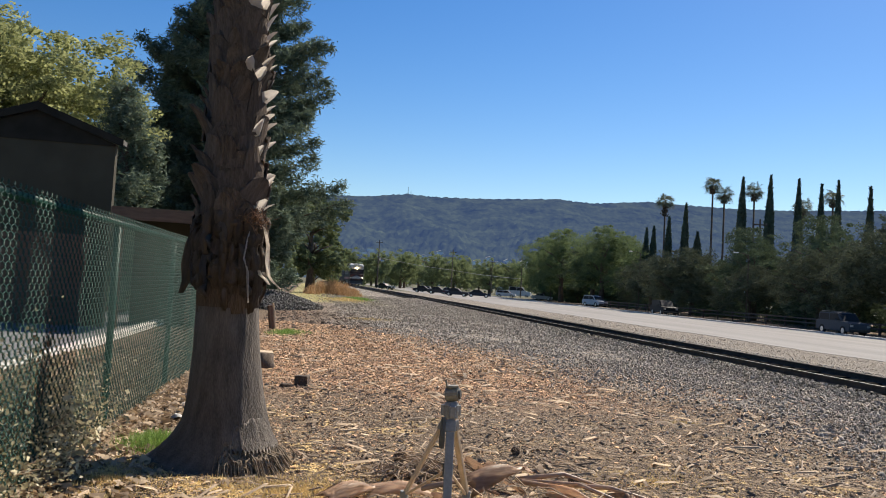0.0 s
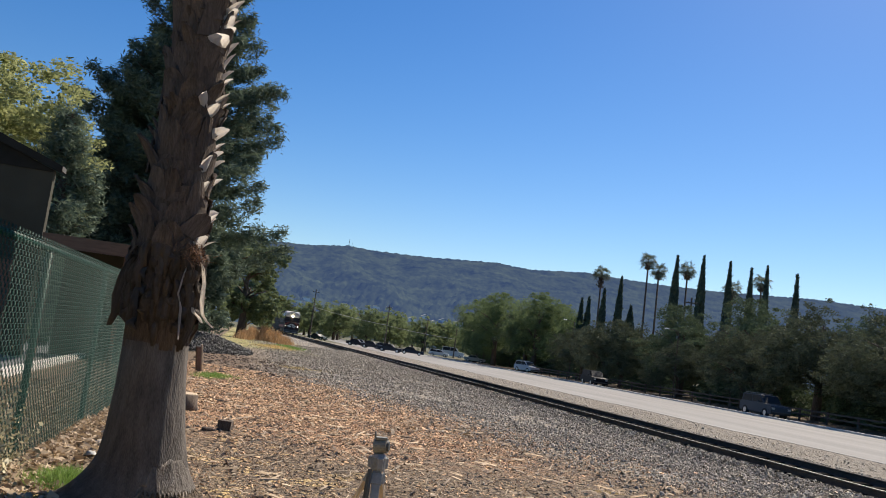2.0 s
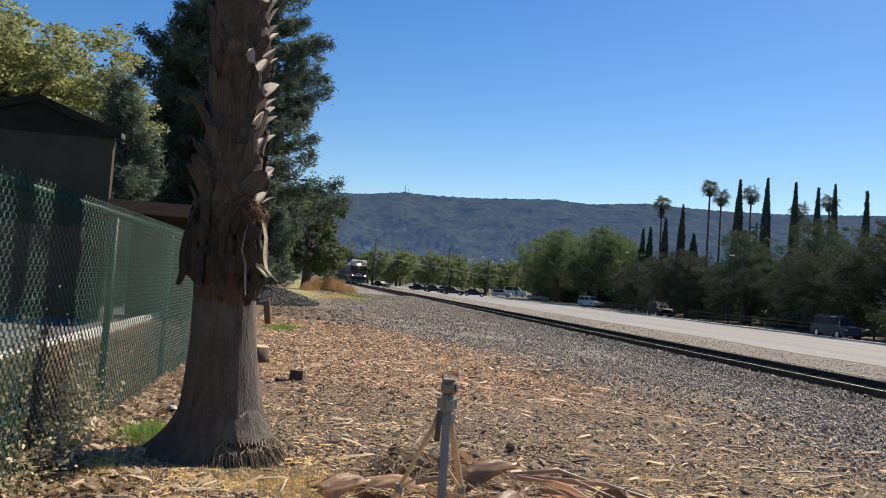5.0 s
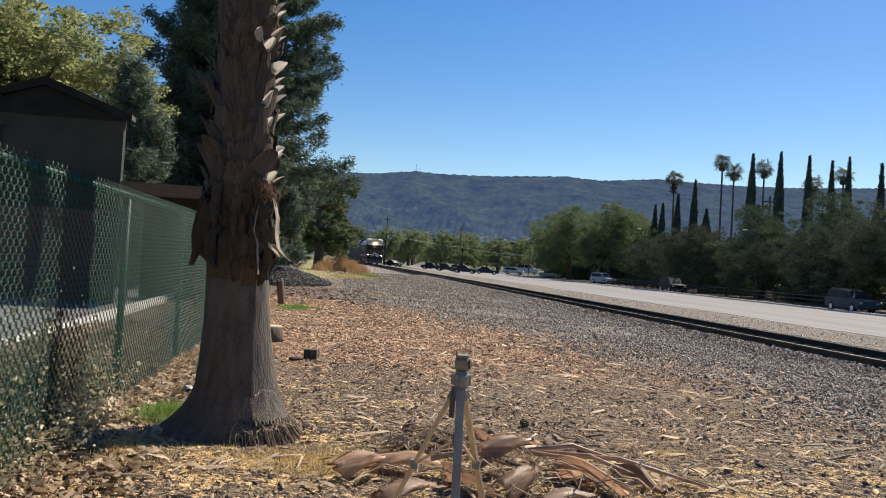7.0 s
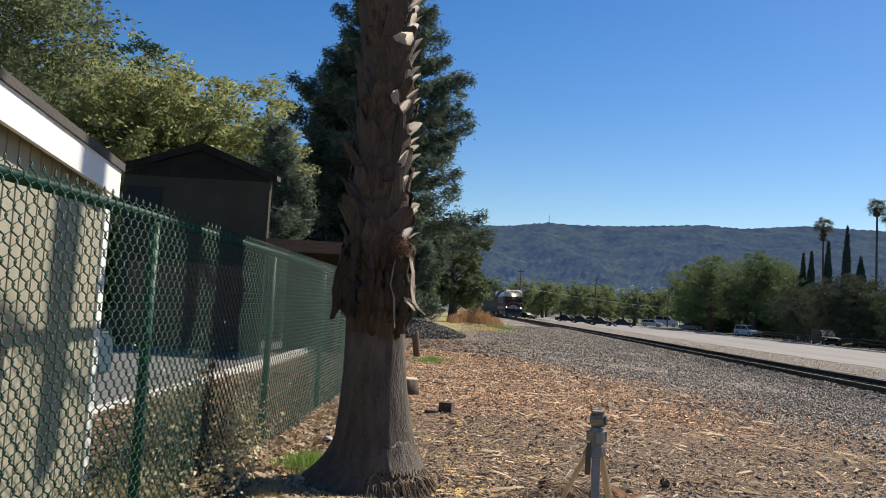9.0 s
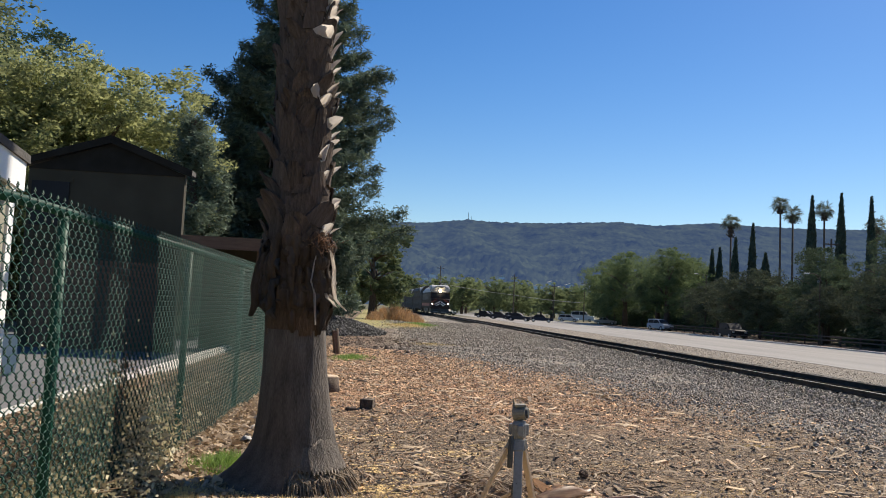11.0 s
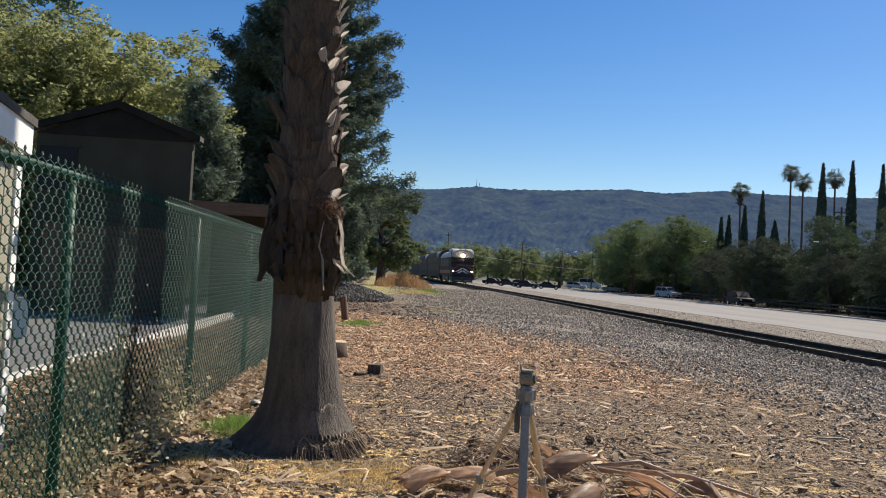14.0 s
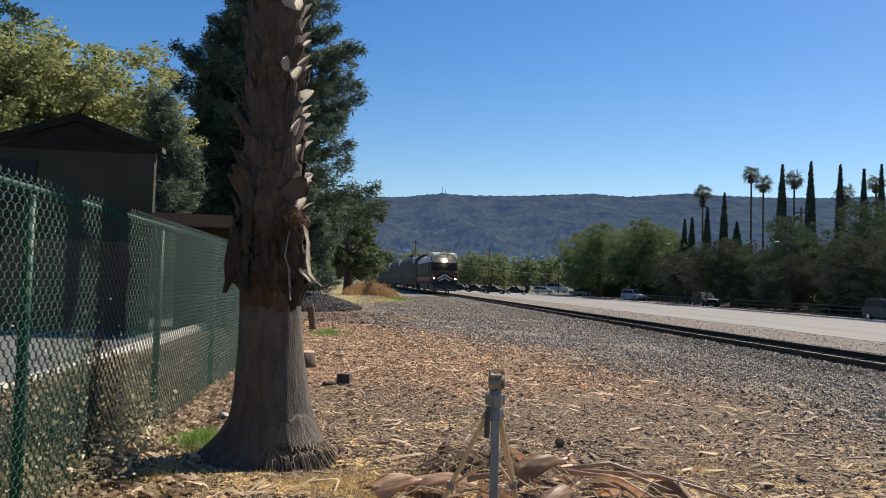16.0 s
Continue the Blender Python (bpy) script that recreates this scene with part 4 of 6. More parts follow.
# ---- the palm ----
def palm():
    rng = random.Random(7)
    ob = empty("palm_tree", pose(-0.6, 7.12, 0), "palm trunk with cut leaf bases and smooth grey foot", "palm tree")

    def radius(z):
        return float(np.interp(z, [-0.1, 0.0, 0.08, 0.2, 0.35, 0.55, 0.9, 1.2, 1.6, 2.2, 3.0, 3.7, 9], [0.54, 0.46, 0.41, 0.375, 0.335, 0.30, 0.265, 0.25, 0.255, 0.245, 0.225, 0.21, 0.19]))

    def centre(z):
        return Vector((float(np.interp(z, [0, 0.6, 1.2, 3.7, 9], [0.05, 0.01, -0.02, -0.07, -0.15])), 0, 0))

    bm = bmesh.new()
    zs = [-0.1 + 1.35 * k / 44 for k in range(45)]
    sides = 72
    rings = []
    for z in zs:
        ring = []
        for k in range(sides):
            a = 2 * math.pi * k / sides
            g = noise.noise(Vector((math.cos(a) * 9, math.sin(a) * 9, z * 1.3)))
            r = radius(z) * (1 + 0.022 * g + 0.02 * math.sin(3 * a + z))
            r += 0.26 * max(0.0, 1 - z / 0.42) ** 2.2 * max(0.0, math.cos(a - 3.5)) ** 2
            if z < 0.2 and not 1.2 < a < 4.75:
                r *= 0.90 + 0.06 * noise.noise(Vector((math.cos(a) * 5, math.sin(a) * 5, 4)))
            ring.append(bm.verts.new(centre(z) + Vector((math.cos(a) * r, math.sin(a) * r, z))))
        rings.append(ring)
    for p, q in zip(rings, rings[1:]):
        for k in range(sides):
            bm.faces.new((p[k], p[(k + 1) % sides], q[(k + 1) % sides], q[k]))
    part("trunk_foot", bm, M["bark"], ob, "smooth grey cracked bark", smooth=True)
    # the upper trunk under the leaf bases
    bm = bmesh.new()
    path = [centre(1.2 + 0.4 * k) + Vector((0, 0, 1.2 + 0.4 * k)) for k in range(24)]
    add_tube(bm, path, [radius(p.z) * 0.995 for p in path], 24)
    part("upper_trunk", bm, M["boot"], ob, smooth=True)
    # torn edge of bark above the roots, its colour lightened as if skylit
    bm = bmesh.new()
    rows = []
    for i in range(9):
        f = i / 8
        row = []
        for k in range(90):
            a = radians(-88 + 1.6 * k)
            fade = min(1, k / 14, (89 - k) / 14)
            z = 0.38 - 0.22 * f - 0.05 * noise.noise(Vector((k * 0.13, 7.0, 2.0))) * (1 - f) - (0.035 * noise.noise(Vector((k * 0.9, 3.0, 1.0))) + 0.03 * (k % 3 == 0)) * f ** 3
            r = radius(z) * (1.0 - 0.02 * (1 - fade)) + (0.034 * f ** 1.6 - 0.004 * (1 - f)) * fade
            row.append(bm.verts.new(centre(z) + Vector((math.cos(a) * r, math.sin(a) * r, z))))
        rows.append(row)
    for p, q in zip(rows, rows[1:]):
        for k in range(89):
            bm.faces.new((p[k], p[k + 1], q[k + 1], q[k]))
    bmesh.ops.solidify(bm, geom=bm.faces[:], thickness=0.02)
    part("bark_collar", bm, M["plate"], ob, "torn grey bark edge", smooth=True)
    bm = bmesh.new()
    for k in range(620):
        a = radians(rng.uniform(-100, 55))
        z0 = rng.uniform(0.02, 0.17)
        r0, r1 = radius(z0) * 0.97, radius(0) * rng.uniform(0.9, 1.22)
        b = a + rng.uniform(-0.55, 0.55)
        add_tube(bm, [centre(0) + Vector((math.cos(a) * r0, math.sin(a) * r0, z0)), centre(0) + Vector((math.cos(b) * (r0 + r1) / 2, math.sin(b) * (r0 + r1) / 2, z0 * 0.55)), centre(0) + Vector((math.cos(b) * r1, math.sin(b) * r1, -0.03))], [rng.uniform(0.003, 0.007), rng.uniform(0.004, 0.009), 0.002], 4, False)
    tagged(part("root_fringe", bm, M["root"], ob, "fringe of dry brown roots"), kind="stuff")

    # leaf bases: curled shells round the trunk, tips standing off
    def shell(wide, tall, off, curl, cut, thin=False):
        v, f = [], []
        for back in ((0.0,) if thin else (0.0, 0.016)):
            for i in range(6):
                h = i / 5
                w = wide * (1 - 0.55 * h) * (1 if i < 5 else cut)
                for j in range(5):
                    u = (j - 2) / 2
                    v.append((off * h ** 1.6 - curl * u * u * w * 0.9 - back, u * w, tall * h))
        for i in range(5):
            for j in range(4):
                a = i * 5 + j
                f += [(a, a + 1, a + 6, a + 5)] if thin else [(a, a + 1, a + 6, a + 5), (a + 30, a + 35, a + 36, a + 31)]
        rim = [0, 1, 2, 3, 4, 9, 14, 19, 24, 29, 28, 27, 26, 25, 20, 15, 10, 5]
        for a, b in () if thin else zip(rim, rim[1:] + rim[:1]):
            f.append((b, a, a + 30, b + 30))
        bm = bmesh.new()
        vs = [bm.verts.new(p) for p in v]
        for q in f:
            bm.faces.new([vs[k] for k in q])
        me = bpy.data.meshes.new("leaf_base")
        bm.to_mesh(me)
        bm.free()
        me.materials.append(M["boot"])
        return me

    shells = [shell(0.13, 0.20, 0.028, 0.2, 0.8), shell(0.135, 0.22, 0.04, 0.22, 0.5), shell(0.125, 0.18, 0.022, 0.18, 0.95), shell(0.125, 0.21, 0.05, 0.24, 0.4)]
    z, k = 1.72, 0
    while z < 7.6 and k < 290:
        a = k * 2.399963 + rng.uniform(-0.3, 0.3)
        r = radius(z) * 0.99 + rng.uniform(-0.004, 0.012)
        c = centre(z)
        link_part("leaf_base", rng.choice(shells), None, ob, m=Matrix.Translation((c.x + math.cos(a) * r, math.sin(a) * r, z)) @ Matrix.Rotation(a, 4, "Z") @ Matrix.Rotation(radians(rng.uniform(-5, 6)), 4, "Y")
                  @ Matrix.Rotation(radians(rng.uniform(-22, 22)), 4, "X") @ Matrix.Diagonal((rng.uniform(0.7, 1.5), rng.uniform(0.75, 1.35), rng.uniform(0.7, 1.5), 1)))
        z += 0.0205
        k += 1
    # tips only along the sunny edge; the sunlight is in their pale colour
    tips = [shell(0.085, 0.14, 0.07, 0.45, 0.25, True), shell(0.07, 0.11, 0.06, 0.6, 0.5, True), shell(0.095, 0.10, 0.08, 0.4, 0.2, True)]
    for tip_shell in tips:
        tip_shell.materials.clear()
        tip_shell.materials.append(M["tip"])
    z = 1.97
    while z < 7.2:
        a = radians(rng.choice((rng.uniform(-38, 20), rng.uniform(-38, 20), rng.uniform(-58, -25))))
        r, c, g = radius(z) * 0.97, centre(z), rng.uniform(0.9, 1.5)
        link_part("cut_tip", rng.choice(tips), None, ob, m=Matrix.Translation((c.x + math.cos(a) * r, math.sin(a) * r, z)) @ Matrix.Rotation(a, 4, "Z") @ Matrix.Rotation(radians(rng.uniform(-8, 14)), 4, "Y")
                  @ Matrix.Rotation(radians(rng.uniform(-35, 35)), 4, "X") @ Matrix.Diagonal((g, g, g * rng.uniform(0.8, 1.3), 1)))
        z += rng.uniform(0.028, 0.10)
    # dry shells that stand off the shaded side
    for k in range(26):
        z = 1.9 + 0.13 * k * rng.uniform(0.85, 1.1)
        a = radians(rng.uniform(165, 262))
        r, c, g = radius(z) * 0.98, centre(z), rng.uniform(1.0, 1.7) if z < 2.8 else rng.uniform(0.7, 1.1)
        link_part("leaf_base", shells[3], None, ob, m=Matrix.Translation((c.x + math.cos(a) * r, math.sin(a) * r, z)) @ Matrix.Rotation(a, 4, "Z") @ Matrix.Rotation(radians(rng.uniform(4, 20)), 4, "Y")
                  @ Matrix.Rotation(radians(rng.uniform(-35, 35)), 4, "X") @ Matrix.Diagonal((g, g * 0.6, g, 1)))
    # the skirt: hanging dead strips and lumps round the trunk
    rg = np.random.default_rng(3)
    for k in range(170):
        a = rng.uniform(0, 6.283)
        z1 = rng.uniform(1.42, 2.05)
        ln = rng.uniform(0.10, 0.40) * (0.5 if z1 < 1.6 else 1)
        w = rng.uniform(0.03, 0.085)
        bm = bmesh.new()
        rows = []
        sway = rng.uniform(-0.25, 0.25)
        flare = rng.uniform(-0.05, 0.01)
        for i in range(6):
            f = i / 5
            zz = z1 - ln * f
            r = radius(zz) + 0.012 + 0.05 * math.sin(math.pi * min(1, f * 1.1)) + flare * f * f
            b = a + sway * f * ln
            q = w * (0.5 + 0.8 * math.sin(math.pi * (0.15 + 0.8 * f)))
            row = []
            for j in range(3):
                d = b + (j - 1) * q / r / 2
                rr = r + (0.012 if j == 1 else 0) + rng.uniform(-0.006, 0.006)
                row.append(bm.verts.new(centre(zz) + Vector((math.cos(d) * rr, math.sin(d) * rr, zz))))
            rows.append(row)
        for p, q2 in zip(rows, rows[1:]):
            for j in range(2):
                bm.faces.new((p[j], p[j + 1], q2[j + 1], q2[j]))
        bmesh.ops.solidify(bm, geom=bm.faces[:], thickness=0.008)
        part("dead_strip", bm, M["skirt"], ob, smooth=True)
    # long curled strips on the sunny side, coloured as lit, and one hanging opposite
    for pts, w in [([(0.20, -0.14, 1.95), (0.25, -0.16, 1.88), (0.28, -0.16, 1.76), (0.28, -0.15, 1.62), (0.30, -0.15, 1.52), (0.34, -0.16, 1.47), (0.40, -0.18, 1.42)], 0.020),
                   ([(0.14, -0.23, 1.9), (0.12, -0.26, 1.8), (0.10, -0.27, 1.65), (0.14, -0.27, 1.54), (0.15, -0.27, 1.42), (0.16, -0.26, 1.30)], 0.014),
                   ([(0.22, -0.19, 1.56), (0.24, -0.21, 1.52), (0.28, -0.2, 1.49), (0.31, -0.19, 1.45)], 0.022),
                   ([(-0.29, -0.08, 1.9), (-0.34, -0.09, 1.75), (-0.36, -0.09, 1.58), (-0.35, -0.09, 1.44), (-0.38, -0.1, 1.34)], 0.05)]:
        bm = bmesh.new()
        rows = []
        for i, p in enumerate(pts):
            p = Vector(p)
            q = w * (0.35 + 0.65 * math.sin(math.pi * (i + 0.6) / len(pts)))
            s = Vector((0.8, -0.55, 0)).normalized()
            rows.append([bm.verts.new(p - s * q), bm.verts.new(p + Vector((0.0, -0.02, 0))), bm.verts.new(p + s * q)])
        for p, q in zip(rows, rows[1:]):
            for j in range(2):
                bm.faces.new((p[j], p[j + 1], q[j + 1], q[j]))
        bmesh.ops.solidify(bm, geom=bm.faces[:], thickness=0.006)
        part("curled_strip", bm, M["tip"] if pts[0][0] > 0 else M["skirt"], ob, "curled strip of dead leaf base", smooth=True)
    n = 260
    p = np.c_[rg.normal(0.15, 0.05, n), rg.normal(-0.22, 0.03, n), rg.normal(1.95, 0.045, n)]
    link_part("fibre_tuft", scatter("fibre_tuft", *BLADE, p, np.c_[np.full(n, 0.006), np.full(n, 0.09), np.full(n, 0.09)], turns(rg, n, 1.2)), M["fibre"], ob, "tuft of reddish brown fibre")
    # crown above the view
    v, q = [], []
    for k in range(34):
        a, e = k * 2.4, rng.uniform(-0.3, 1.2)
        d = np.array((math.cos(a) * math.cos(e), math.sin(a) * math.cos(e), math.sin(e)))
        side = np.array((-math.sin(a), math.cos(a), 0.0))
        c = np.array((-0.15, 0, 10.3)) + d * 1.3
        i = len(v)
        v += [np.array((-0.15, 0, 10.3)), c + side * 0.02, c - side * 0.02, np.array((-0.17, 0, 10.3))]
        q.append((i, i + 1, i + 2, i + 3))
        for j in range(11):
            b = (j - 5) * 0.25
            w = d * math.cos(b) + side * math.sin(b)
            t = side * math.cos(b) - d * math.sin(b)
            i = len(v)
            v += [c - t * 0.02, c + w * 0.5 - t * 0.06, c + w * 0.95 + np.array((0, 0, -0.2)), c + w * 0.5 + t * 0.06]
            q.append((i, i + 1, i + 2, i + 3))
    link_part("crown", raw("crown", v, q), M["frond"], ob, "green fan leaves")
    # two unseen stems, added only to throw shadows on the shed wall
    part("hanging_stem", tube([(-0.1, 0.1, 10.0), (1.6, 0.1, 8.9), (2.72, 0.52, 7.25), (2.72, 2.3, 6.42)], [0.06, 0.05, 0.045, 0.03], 6), M["boot"], ob, "unseen thin stem added to cast the slanting shadow on the shed")
    part("hanging_stem", tube([(-0.1, 0.1, 10.0), (1.7, 1.1, 9.2), (2.2, 1.3, 7.9), (2.22, 1.31, 6.6), (2.22, 1.31, 5.45)], [0.05, 0.06, 0.12, 0.13, 0.10], 8), M["skirt"], ob, "unseen thick stem added to cast the upright shadow on the shed")


palm()


# ---- green chain-link fence ----
def fence():
    ob = empty("chain_link_fence", label="green vinyl chain-link fence with pipe posts", category="fence")
    x, top, y0, y1 = -1.63, 1.93, -1.5, 30.0
    for k in range(11):
        y = -1.68 + 3.17 * k
        post = part("post", tube([(x - 0.04, y, -0.1), (x - 0.04, y, top - 0.04)], 0.03, 12), M["green"], ob, smooth=True)
        part("cap", tube([(x - 0.04, y, top - 0.05), (x - 0.04, y, top - 0.02), (x - 0.04, y, top + 0.0)], [0.036, 0.034, 0.012], 12), M["green"], post, smooth=True)
        part("tie_band", tube([(x - 0.04, y, 1.2), (x - 0.04, y, 1.23)], 0.034, 12), M["green"], post)
    part("top_rail", tube([(x - 0.035, y0 - 1, top - 0.03), (x - 0.035, y1, top - 0.03)], 0.028, 10), M["green"], ob, smooth=True)
    # woven wires: each runs in a zigzag from foot to top and hooks the next
    pitch, half, r = 0.049, 0.042, 0.0040
    zs = np.arange(0.02, top + 0.045, half / 3)
    wave = np.array((1.0, 0.55, -0.55, -1.0, -0.55, 0.55))
    tri = np.array([(math.cos(b), math.sin(b)) for b in (0.5, 2.594, 4.689)])
    verts, faces = [], []
    base = 0
    cols = int((20.0 - 0.8) / pitch)
    for c in range(cols):
        yc = 0.8 + c * pitch
        n = len(zs)
        sg = wave[(np.arange(n) + 3 * c) % 6]
        wob = 0.006 * math.sin(c * 0.11)
        yy = yc + sg * pitch * 0.5
        xx = x - 0.004 + sg * 0.005 + wob * np.sin(zs * 1.6)
        ring = np.stack([xx[:, None] + tri[:, 0] * r, yy[:, None] + 0 * tri[:, 0] + tri[:, 1] * r * 0.8, zs[:, None] + tri[:, 1] * r * 0.8], -1)
        verts.append(ring.reshape(-1, 3))
        i = np.arange(n - 1)[:, None] * 3 + np.arange(3)[None] + base
        j = np.arange(n - 1)[:, None] * 3 + (np.arange(3)[None] + 1) % 3 + base
        faces.append(np.stack([i, j, j + 3, i + 3], -1).reshape(-1, 4))
        base += n * 3
    link_part("wire_mesh", raw("wire_mesh", np.concatenate(verts), np.concatenate(faces), True), M["wire"], ob, "woven green vinyl-coated wire diamonds")


fence()


# ---- shed, house and carport behind the fence ----
def shed():
    ob = empty("shed", label="grey-green board-sided shed with white rake board", category="shed")
    x, y1 = -2.2, 5.28

    def eave(y):
        return 2.12 + (y1 - y) * 0.125

    bm = bmesh.new()
    add_prism(bm, [(-3.0, -0.05), (y1, -0.05), (y1, eave(y1)), (-3.0, eave(-3.0))], x - 3.0, x - 0.02, "x")
    wall = part("wall", bm, M["siding"], ob, "grey-green painted wall")
    y = y1 - 0.07
    while y > -1.0:
        w = 0.118
        bm = bmesh.new()
        add_prism(bm, [(y - w, 0.12), (y - 0.015, 0.12), (y - 0.015, eave(y) - 0.01), (y - w, eave(y - w) - 0.01)], x - 0.02, x, "x")
        part("board", bm, M["siding"], wall)
        y -= w
    part("corner_trim", box(x - 0.05, x + 0.012, y1 - 0.065, y1 + 0.012, 0.2, eave(y1) - 0.02, bevel=0.004), M["white"], ob, "white corner board")
    bm = bmesh.new()
    add_prism(bm, [(y1 - 0.05, eave(y1) - 0.06), (y1 - 0.05, eave(y1) + 0.135), (-3.2, eave(-3.2) + 0.145), (-3.2, eave(-3.2) - 0.06)], x + 0.055, x + 0.085, "x")
    part("rake_board", bm, M["white"], ob, "white painted rake board")
    bm = bmesh.new()
    add_prism(bm, [(y1 - 0.03, eave(y1) + 0.11), (y1 - 0.03, eave(y1) + 0.16), (-3.2, eave(-3.2) + 0.17), (-3.2, eave(-3.2) + 0.12)], x - 3.2, x + 0.10, "x")
    part("roof", bm, M["shingle"], ob, "dark roof edge")


shed()


def house():
    ob = empty("house", label="dark olive house with low gable roof behind the driveway", category="house")
    y, xl, xr, xm = 21.5, -8.6, -4.83, -6.65
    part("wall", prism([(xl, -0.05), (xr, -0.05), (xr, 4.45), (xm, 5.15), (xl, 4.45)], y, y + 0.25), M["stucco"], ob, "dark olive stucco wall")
    for s, xe in ((1, xr + 0.2), (-1, xl - 0.3)):
        bm = bmesh.new()
        add_prism(bm, [(xm, 5.30), (xe, 4.56), (xe, 4.44), (xm, 5.16)], y - 0.12, y + 0.3)
        part("roof", bm, M["shingle"], ob, "dark shingle roof")
    # rake and gable sheet are coloured dark for the shade under the eave
    bm = bmesh.new()
    add_prism(bm, [(xl - 0.3, 4.56), (xm, 5.32), (xr + 0.2, 4.56), (xr + 0.2, 4.38), (xm, 5.12), (xl - 0.3, 4.40)], y - 0.16, y - 0.12)
    part("rake_board", bm, M["gable"], ob)
    part("gable_panel", prism([(xl, 4.40), (xr - 0.003, 4.40), (xr - 0.003, 4.44), (xm, 5.14), (xl, 4.44)], y - 0.03, y - 0.002), M["gable"], ob, "gable sheet coloured dark for the eave's shade")
    for x0, x1, z0, z1 in ((-8.5, -7.6, 3.0, 4.1), (-8.3, -5.3, 0.0, 2.2)):
        w = part("window" if z0 else "garage_door", box(x0, x1, y - 0.04, y + 0.02, z0, z1), M["dull_glass"] if z0 else M["brown"], ob, "dark window" if z0 else "dark brown garage door")
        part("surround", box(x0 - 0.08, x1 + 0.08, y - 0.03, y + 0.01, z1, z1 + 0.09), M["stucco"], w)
        if not z0:
            for k in range(1, 4):
                part("panel", box(x0 + 0.1, x1 - 0.1, y - 0.06, y - 0.03, z1 * k / 4 - 0.45, z1 * k / 4 - 0.06), M["brown"], w)
    car = empty("carport", label="low brown flat-roofed carport beside the house", category="carport")
    part("roof", box(-4.7, -2.75, 21.0, 24.0, 2.82, 2.90), M["shingle"], car)
    part("fascia", box(-4.7, -2.7, 20.95, 21.0, 2.62, 2.92), M["brown"], car, "brown fascia board")
    # sun on this end is put into its paler wood colour
    part("fascia_end", box(-2.75, -2.69, 20.9, 23.6, 2.60, 2.94), M["tan"], car, "pale sunlit fascia end")
    for xx, yy in ((-2.85, 21.3), (-2.85, 23.8), (-4.5, 21.3)):
        part("post", box(xx - 0.05, xx + 0.05, yy - 0.05, yy + 0.05, -0.05, 2.82), M["brown"], car)
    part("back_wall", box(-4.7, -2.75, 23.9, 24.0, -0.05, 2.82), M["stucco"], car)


house()


# ---- leaf bank behind the fence ----
def bank():
    rng = np.random.default_rng(41)
    n = 42000
    y, x = 3.2 + 12.5 * rng.random(n) ** 1.2, rng.uniform(-3.75, -1.5, n)
    keep = ~((x < -2.1) & (y < 5.5))
    x, y = x[keep], y[keep]
    n = len(x)
    s = 0.042 * rng.lognormal(0, 0.4, n)
    z = rise(x, y) + 0.02 + 0.05 * rng.random(n)
    stuff("dead_leaves", scatter("dead_leaves", *LEAF, np.c_[x, y, z], np.c_[s, s, s * 2], turns(rng, n, 0.5)), M["husk"], "bank of dry fallen leaves behind the fence")
    for seed, cx, cy, h, k in ((42, -2.0, 7.0, 0.34, 12000), (43, -2.2, 8.0, 0.20, 6000), (44, -1.95, 5.6, 0.17, 5000), (46, -1.86, 6.25, 0.40, 14000), (48, -1.9, 4.9, 0.12, 3000)):
        g = np.random.default_rng(seed)
        ob = empty("shrub", pose(cx, cy, 0.12), "half-dead ivy shrub against the green fence", "shrub", "shrubs at the fence")
        bm = bmesh.new()
        for j in range(16):
            a, e = g.uniform(0, 6.28), g.uniform(0.15, 0.5)
            add_tube(bm, [(0, 0, 0), (math.cos(a) * e * 0.5, math.sin(a) * e * 0.7, h * 0.6), (math.cos(a) * e, math.sin(a) * e * 1.4, h * g.uniform(0.6, 1.1))], [0.012, 0.008, 0.003], 4)
        part("stems", bm, M["twig"], ob)
        d = g.normal(size=(k, 3)) * (0.18, 0.45, 0.33)
        p = np.c_[d[:, 0], d[:, 1], np.abs(d[:, 2]) * h * 2.2]
        q = 0.026 * g.lognormal(0, 0.4, k)
        link_part("leaves", scatter("leaves", *LEAF, p, np.c_[q, q, q], turns(g, k)), M["ivy"], ob)
    # a dead vine that climbs the wires
    g = np.random.default_rng(49)
    ob = empty("dead_vine", pose(-1.70, 5.95, 0.1), "dead brown vine climbing the green fence", "vine")
    bm = bmesh.new()
    tips = []
    for j in range(7):
        top, dy = g.uniform(0.35, 1.1), g.normal(0, 0.10)
        path = [(0, g.normal(0, 0.06), 0), (g.normal(0, 0.02), dy * 0.5, top * 0.4), (g.normal(0, 0.02), dy * 0.8, top * 0.75), (g.normal(0, 0.02), dy * 1.2, top)]
        add_tube(bm, path, [0.006, 0.005, 0.004, 0.002], 5)
        tips += [np.array(path[k]) for k in (2, 2, 3)]
    part("stems", bm, M["wood"], ob)
    k = 260
    p = np.array(tips)[g.integers(0, len(tips), k)] + g.normal(0, 1, (k, 3)) * (0.02, 0.05, 0.12)
    q = 0.026 * g.lognormal(0, 0.4, k)
    link_part("leaves", scatter("leaves", *LEAF, p, np.c_[q, q * 0.8, q * 2], turns(g, k)), M["fibre"], ob, "shrivelled brown leaves")
    rng = np.random.default_rng(47)
    n = 3500
    y, x = 5.0 + 12 * rng.random(n), -1.55 + 0.55 * rng.random(n) ** 1.5
    s = 0.07 * rng.lognormal(0, 0.4, n)
    stuff("dead_leaves", scatter("dead_leaves", *LEAF, np.c_[x, y, rise(x, y) + 0.02], np.c_[s, s, s * 2], turns(rng, n, 0.45)), M["husk"], "dry leaves and bark along the fence")


bank()


